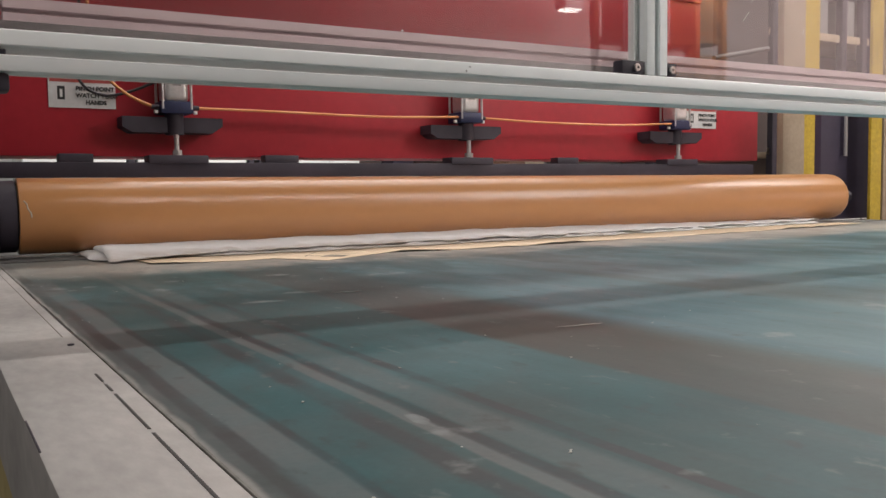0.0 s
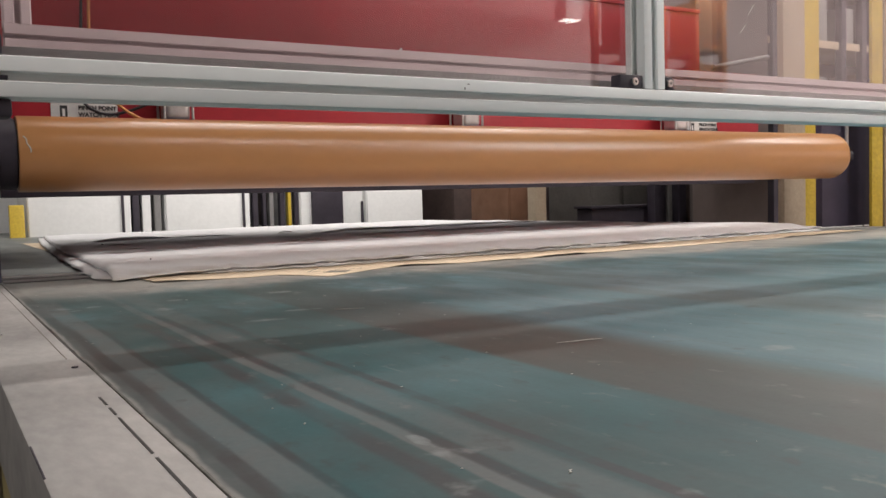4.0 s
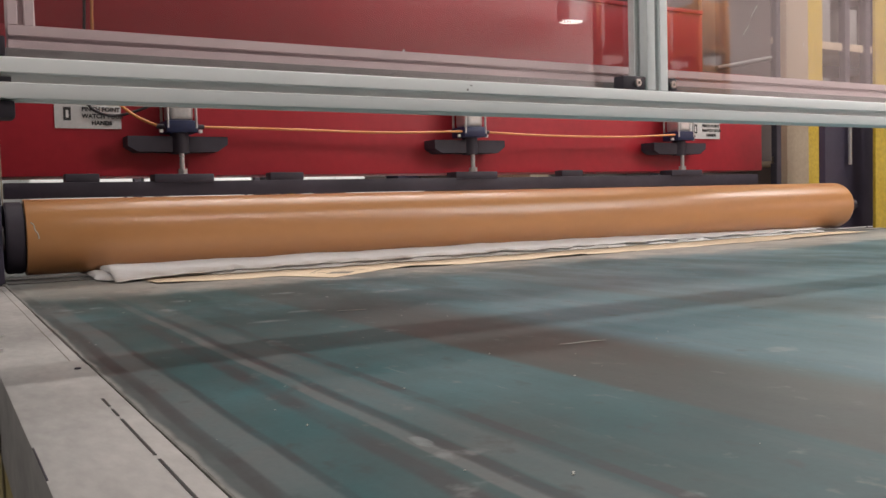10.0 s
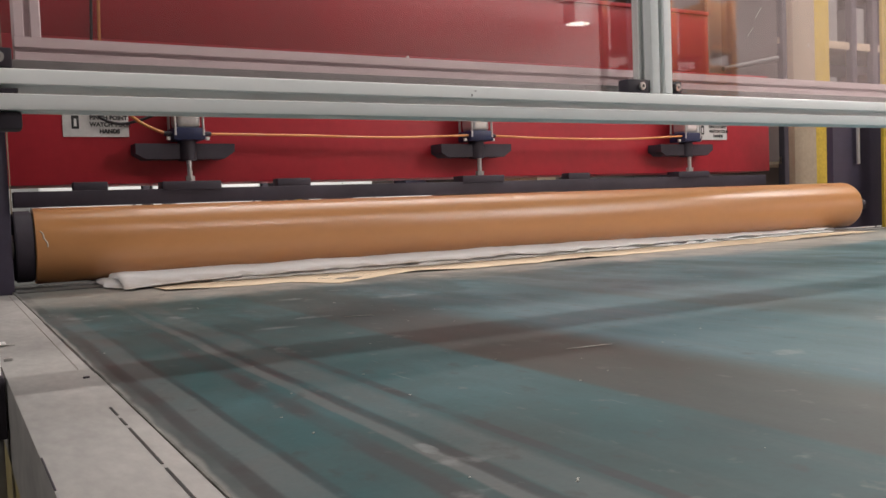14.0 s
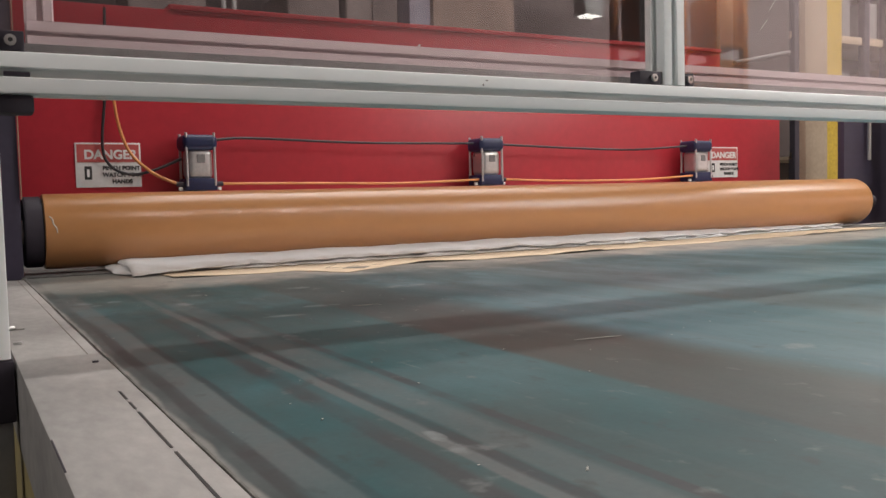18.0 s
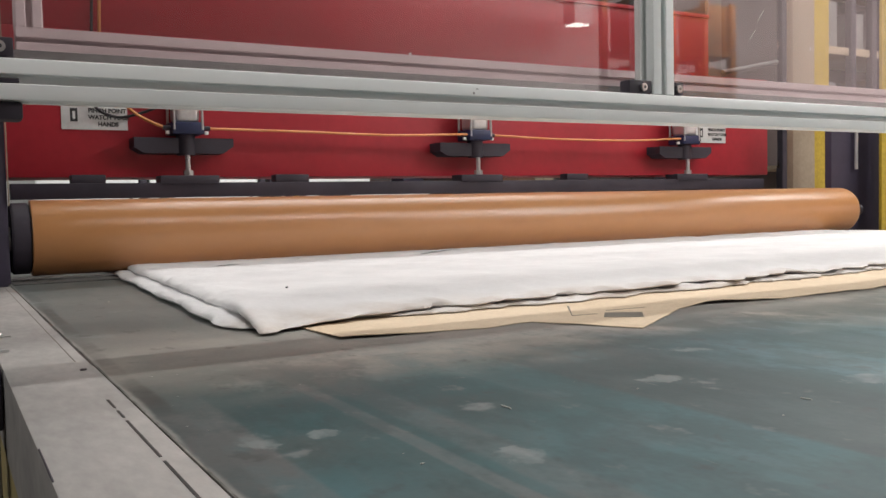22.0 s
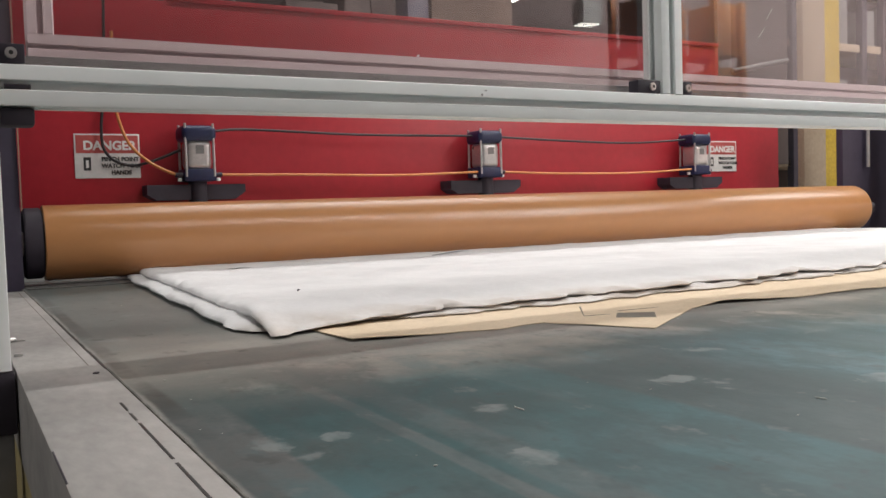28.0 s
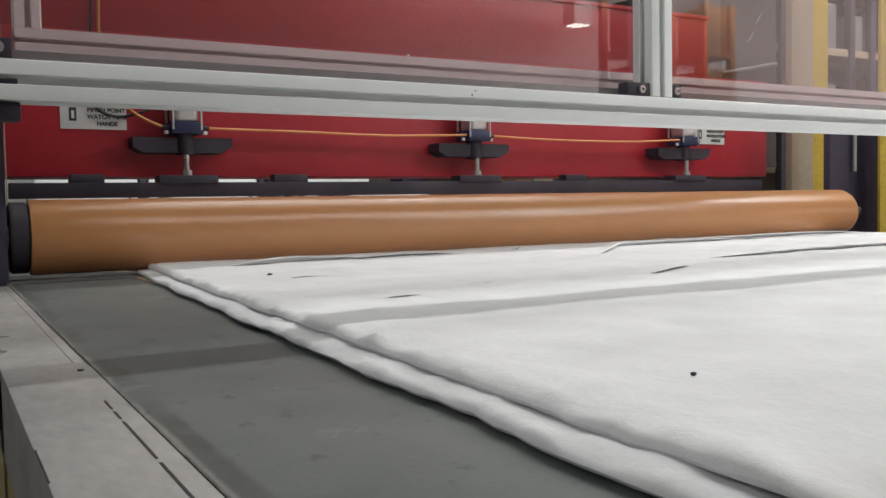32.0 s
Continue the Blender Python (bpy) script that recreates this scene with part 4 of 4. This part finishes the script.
def build_guard():
    g = holder("safety_guard", "aluminium profile safety guard with clear acrylic panels", "safety guard", pose(0, 0, 0))
    yc = 1.0825
    bar = part("crossbar", tslot_x(0.049, 4.3, yc, 1.2155), M_ALU, g, "pale slotted aluminium crossbar")
    part("nick", box(0.660, 0.6622, 1.0596, 1.0603, 1.2235, 1.2265, 0.0002), M_GREY, bar, "small dark nick")
    part("nick", box(0.6655, 0.669, 1.0596, 1.0603, 1.2305, 1.2318, 0.0002), M_GREY, bar, "small dark nick")
    part("slot_nut", box(0.056, 0.082, 1.0615, 1.066, 1.2115, 1.2165, 0.0004), M_BLACK, bar, "dark slot nut")
    part("crossbar", tslot_x(0.049, 4.3, yc, 2.75), M_ALU, g)
    part("upright", tslot_z(1.023, yc, 1.2385, 2.727), M_ALU, g, "pale slotted aluminium upright")
    part("upright", tslot_z(2.55, yc, 1.2385, 2.727), M_ALU, g)
    part("upright", tslot_z(4.32, yc, 0.10, 2.77), M_ALU, g)
    lp = part("corner_post", tslot_z(0.0255, yc, 0.905, 2.77), M_ALU, g)
    part("foot", box(0.0, 0.051, 1.058, 1.107, 0.835, 0.903, 0.003), M_BLACK, lp, "black foot bracket")
    part("foot_bar", box(0.004, 0.047, 1.062, 1.103, 0.0, 0.835, 0.003), M_GREY, lp)
    bracket(g, 0.952, 0.999, 0.981, 1.066, 1.249)
    bracket(g, 1.047, 1.068, 1.057, 1.066, 1.249)
    bracket(g, 0.049, 0.078, 0.064, 1.066, 1.250)
    part("hinge_block", box(0.05, 0.085, 1.066, 1.10, 1.172, 1.192, 0.004), M_BLACK, g)
    for x in (0.0255, 4.32):
        part("roof_beam", box(x - 0.022, x + 0.022, 1.107, 2.30, 2.728, 2.773, 0.002), M_ALU, g)
    for x0, x1 in ((0.050, 0.999), (1.047, 2.526), (2.574, 4.296)):
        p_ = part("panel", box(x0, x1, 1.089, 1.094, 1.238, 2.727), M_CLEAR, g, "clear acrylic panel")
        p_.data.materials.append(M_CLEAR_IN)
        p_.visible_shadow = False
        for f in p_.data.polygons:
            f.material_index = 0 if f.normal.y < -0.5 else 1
    for x, z, l_, a in ((1.262, 1.357, 0.022, 48), (1.283, 1.392, 0.024, 52), (1.416, 1.342, 0.008, 75)):
        part("scratch", box(-l_ / 2, l_ / 2, -0.0004, 0.0, -0.0004, 0.0004), M_LINT, g, "pale scratch in the panel", pose(x, 1.0886, z, 0, -a, 0))
    return g


build_guard()

door = holder("sliding_guard_door", "slim aluminium guard door frame behind the clear panels", "safety guard", pose(0, 0, 0))
part("bottom_rail", tslot_x(0.087, 4.25, 1.155, 1.2725, 0.030, 0.0036, 0.0012), M_DOOR, door)
part("upright", tslot_z(0.1015, 1.155, 1.2877, 2.72, 0.030), M_DOOR, door)
part("upright", tslot_z(4.235, 1.155, 1.2877, 2.72, 0.030), M_DOOR, door)
# white stub that paints in a glint on the rail
part("glint_spot", rod((0.602, 1.1385, 1.2885), (0.602, 1.1360, 1.2885), 0.0017, 10), M_WHITE, door, "small white spot put in for a glint")
part("runner", box(0.052, 4.29, 1.108, 1.17, 1.2395, 1.2555, 0.002), M_GREY, door, "grey runner rail under the door")


# ---- hall beyond the press ----
def cabinet(name, x0, x1, y0, y1, z1, mat, label, doors=2):
    c = holder(name, label, "cabinet", pose(0, 0, 0))
    part("body", box(x0, x1, y0, y1, 0.02, z1, 0.008), mat, c)
    w = (x1 - x0) / doors
    for i in range(doors):
        d = part("door", box(x0 + i * w + 0.008, x0 + (i + 1) * w - 0.008, y0 - 0.014, y0 - 0.001, 0.10, z1 - 0.04, 0.004), mat, c)
        part("handle", box(x0 + (i + 0.9) * w, x0 + (i + 0.9) * w + 0.018, y0 - 0.03, y0 - 0.014, z1 * 0.45, z1 * 0.62, 0.003), M_BLACK, d)
    return c


Y_FAR = 6.6


def far(r0, r1, y=Y_FAR):
    """Limits in x at the depth y of what stands between two directions from the table's end."""
    return r0 * y, r1 * y


cabinet("white_cabinet", *far(0.089, 0.192), Y_FAR, 7.3, 2.0, M_WHITE, "tall white steel cabinet beyond the press", 1)
cabinet("white_cabinet", *far(0.228, 0.325), Y_FAR, 7.3, 1.9, M_WHITE, "tall white steel cabinet beyond the press", 1)
thing("door_frame", box(*far(0.194, 0.201), Y_FAR, 6.7, 0, 2.1, 0.004), M_BLACK, "dark steel door frame beyond the press", "door frame")
thing("door_frame", box(*far(0.204, 0.213), Y_FAR, 6.7, 0, 2.1, 0.004), M_WHITE, "white steel door frame beyond the press", "door frame")
thing("door_frame", box(*far(0.217, 0.224), Y_FAR, 6.7, 0, 2.1, 0.004), M_GREY, "grey steel door frame beyond the press", "door frame")
for r_, w_, m_ in ((0.329, 0.006, M_BLACK), (0.341, 0.004, M_BLACK), (0.349, 0.005, M_GREY), (0.362, 0.006, M_BLACK), (0.372, 0.004, M_YELLOW), (0.380, 0.005, M_BLACK)):
    thing("rack_post", box(*far(r_, r_ + w_), Y_FAR, 6.66, 0, 2.2, 0.004), m_, "slim rack post beyond the press", "post", "rack posts beyond the press")
cabinet("white_machine", *far(0.386, 0.470), Y_FAR, 7.2, 1.75, M_WHITE, "white machine housing beyond the press", 2)
thing("machine_window", box(*far(0.400, 0.440), Y_FAR - 0.05, Y_FAR - 0.02, 0.86, 1.25, 0.006), M_BLACK, "dark window of the white machine", "window")
cabinet("white_machine", *far(0.474, 0.555), Y_FAR, 7.2, 1.2, M_WHITE, "low white machine housing beyond the press", 1)
cabinet("dark_cabinet", *far(0.600, 0.665), Y_FAR, 7.2, 1.5, M_OLIVE, "dark steel cabinet beyond the press", 2)
cabinet("brown_crate", *far(0.690, 0.733, 5.2), 5.2, 5.7, 1.3, surface("brown_board", (0.13, 0.06, 0.03), (0.18, 0.085, 0.045), 0.7), "brown board crate beyond the press", 1)
thing("steel_post", box(*far(0.737, 0.755, 4.9), 4.9, 5.0, 0, 1.35, 0.005), M_BEIGE, "beige steel post beyond the press", "post")
cabinet("grey_cabinet", *far(0.835, 0.955, 5.0), 5.0, 5.5, 1.6, M_DIM, "grey control cabinet beyond the press", 2)
for r_, w_, m_ in ((0.962, 0.022, M_BLACK), (0.99, 0.008, M_GREY), (1.012, 0.016, M_BLACK), (1.042, 0.012, M_OLIVE), (1.068, 0.010, M_OLIVE), (1.092, 0.014, M_BLACK)):
    thing("machine_post", box(*far(r_, r_ + w_, 4.6), 4.6, 4.68, 0, 1.5, 0.004), m_, "dark machine post beyond the press", "post", "machine posts beyond the press")
cabinet("grey_cabinet", *far(1.12, 1.24, 4.6), 4.62, 5.0, 1.7, M_DIM, "grey control cabinet beyond the press", 2)
thing("yellow_post", box(*far(0.072, 0.086), 6.55, 6.62, 0, 1.12, 0.006), M_YELLOW, "yellow safety post beyond the press", "post")
thing("carton", box(0.85, 1.16, 6.7, 7.1, 2.001, 2.42, 0.008), M_TAN, "tan carton lying on a tall white cabinet", "carton")
cabinet("dark_cabinet", 1.30, 1.92, 7.35, 7.9, 3.1, M_OLIVE, "tall dark steel cabinet beyond the press", 1)
for x in (2.08, 2.17):
    thing("pipe", rod((x, 7.4, 0), (x, 7.4, 3.4), 0.02, 14), M_GREY, "slim pale upright pipe beyond the press", "pipe", "pipes beyond the press")
cabinet("brown_machine", 2.62, 3.1, 7.35, 8.0, 2.9, M_OLIVE, "tall dark brown machine housing beyond the press", 1)
cabinet("brown_machine", 3.2, 3.72, 7.45, 8.0, 3.05, M_OLIVE, "tall dark brown machine housing beyond the press", 2)
thing("steel_column", box(3.8, 4.02, 7.35, 7.6, 0, 3.6, 0.006), M_NAVY, "dark steel building column beyond the press", "column")
thing("board_stack", box(4.08, 5.0, 7.4, 8.0, 0, 3.3, 0.01), M_TAN, "tall stack of tan boards beyond the press", "boards")
thing("hall_panel", box(-3, 4.7, 8.2, 8.3, 0, 2.2, 0.0), M_WHITE, "white partition wall beyond the press", "partition")
tagged(mesh_ob("wall_side", box(8.5, 14, 6.5, 6.7, 0, 6.2), M_WALL), "pale sheet metal wall beside the press", "wall", "", "structure")
# unseen wall added as a bright surface for the guard to mirror
tagged(mesh_ob("reflector_wall", box(-14, 26, -12.2, -12.0, 0, 6.2), M_WALL), "unseen pale wall added for the panels and bars to mirror", "wall", "", "structure")

M_ORANGE = surface("orange_paint", (0.62, 0.20, 0.04), (0.72, 0.27, 0.06), 0.5)
for x0, x1, z1 in ((9.05, 9.85, 4.25), (10.5, 11.2, 4.15)):
    r_ = holder("storage_rack", "tall orange storage rack across the aisle", "rack", pose(0, 0, 0), "storage racks across the aisle")
    for x in (x0, x1 - 0.1):
        for y in (-8.6, -7.9):
            part("upright", box(x, x + 0.1, y, y + 0.1, 0, z1, 0.006), M_ORANGE, r_)
    for z in (0.3, 1.3, 2.3, 3.3):
        part("shelf", box(x0 + 0.1, x1 - 0.1, -8.6, -7.8, z, z + 0.1, 0.006), M_ORANGE, r_)
        part("carton", box(x0 + 0.15, x1 - 0.15, -8.5, -7.85, z + 0.1, z + 0.82, 0.01), M_PAPER if z < 1 else M_ORANGE, r_)

# unseen fittings added over the upper area lamps, then the hall's high-bay lamps
for x, y, z, lx, ly in ((2.5, 2.05, 4.4, 5.2, 0.14), (2.5, 2.80, 4.4, 5.2, 0.80), (3.4, 4.4, 5.3, 4.2, 0.22), (3.3, -0.8, 3.9, 3.8, 1.8), (4.2, -0.3, 3.3, 1.6, 0.5)):
    l_ = holder("added_light_fitting", "unseen white light fitting added above an area lamp", "lamp", pose(x, y, z), "strip lights above the press")
    part("housing", box(-lx / 2 - 0.03, lx / 2 + 0.03, -ly / 2 - 0.03, ly / 2 + 0.03, 0.004, 0.07, 0.006), M_WHITE, l_)
    for dx in (-lx * 0.4, lx * 0.4):
        part("hanger", rod((dx, 0, 0.07), (dx, 0, 6.2 - z), 0.006, 8), M_GREY, l_)
for x, y in ((10.57, -11.0), (-5, -9), (-9, -11), (8, 12)):
    l_ = holder("high_bay_lamp", "white high-bay ceiling lamp, switched on", "lamp", pose(x, y, 4.38), "ceiling lamps of the hall")
    part("housing", box(-0.21, 0.21, -0.18, 0.18, 0.0, 0.42, 0.01), M_WHITE, l_)
    part("diffuser", box(-0.18, 0.18, -0.15, 0.15, -0.012, -0.001, 0.004), M_GLOW, l_, "glowing diffuser")
    part("hanger", rod((0, 0, 0.42), (0, 0, 1.82), 0.012, 10), M_GREY, l_)


# ---- movement ----
def motions():
    feed = [(0, 0.0), (19.4, 0.0), (19.6, 0.035), (19.8, 0.14), (20.0, 0.262), (20.25, 0.385), (20.5, 0.507), (20.75, 0.61), (21.0, 0.712), (21.25, 0.815), (21.5, 0.912),
            (21.75, 0.985), (22.0, 1.018), (22.3, 1.022), (25.5, 1.022), (29.15, 1.022), (29.3, 1.052), (29.5, 1.138), (29.75, 1.24), (30.0, 1.345), (30.25, 1.452),
            (30.5, 1.552), (30.75, 1.650), (31.0, 1.746), (31.2, 1.836), (31.4, 1.925), (31.6, 1.972), (31.8, 1.976), (32.0, 1.976)]
    for ob in (belt, batt_low, batt_top, paper, lint, crumbs):
        walk(ob, [(t, pose(0, -s, 0)) for t, s in feed])
    walk(tube, [(t, pose(0, 0, 0, -math.degrees(s / RR))) for t, s in feed])
    lift = [(0, 0), (1.6, 0), (1.8, 0.010), (2.0, 0.030), (2.25, 0.070), (2.5, 0.112), (2.75, 0.150), (3.0, 0.182), (3.25, 0.202), (3.5, 0.207), (4.2, 0.207), (4.5, 0.15), (4.8, 0.06), (5.1, 0.004), (5.3, 0), (32, 0)]
    walk(roller, [(t, pose(0, RY, RZ + d)) for t, d in lift])
    stroke = [(0, 0), (14.8, 0), (15.0, 0.03), (15.4, 0.15), (15.8, 0.236), (16.0, 0.241), (17.65, 0.241), (17.8, 0.232), (18.0, 0.203), (18.3, 0.113), (18.6, 0.030), (18.8, 0.004), (18.95, 0),
              (24.95, 0), (25.05, 0.006), (25.2, 0.055), (25.5, 0.142), (25.8, 0.22), (26.0, 0.241), (27.5, 0.241), (27.65, 0.228), (28.0, 0.139), (28.3, 0.050), (28.5, 0.008), (28.65, 0), (32, 0)]
    walk(beam, [(t, pose(0, 3.0, -d)) for t, d in stroke])


motions()
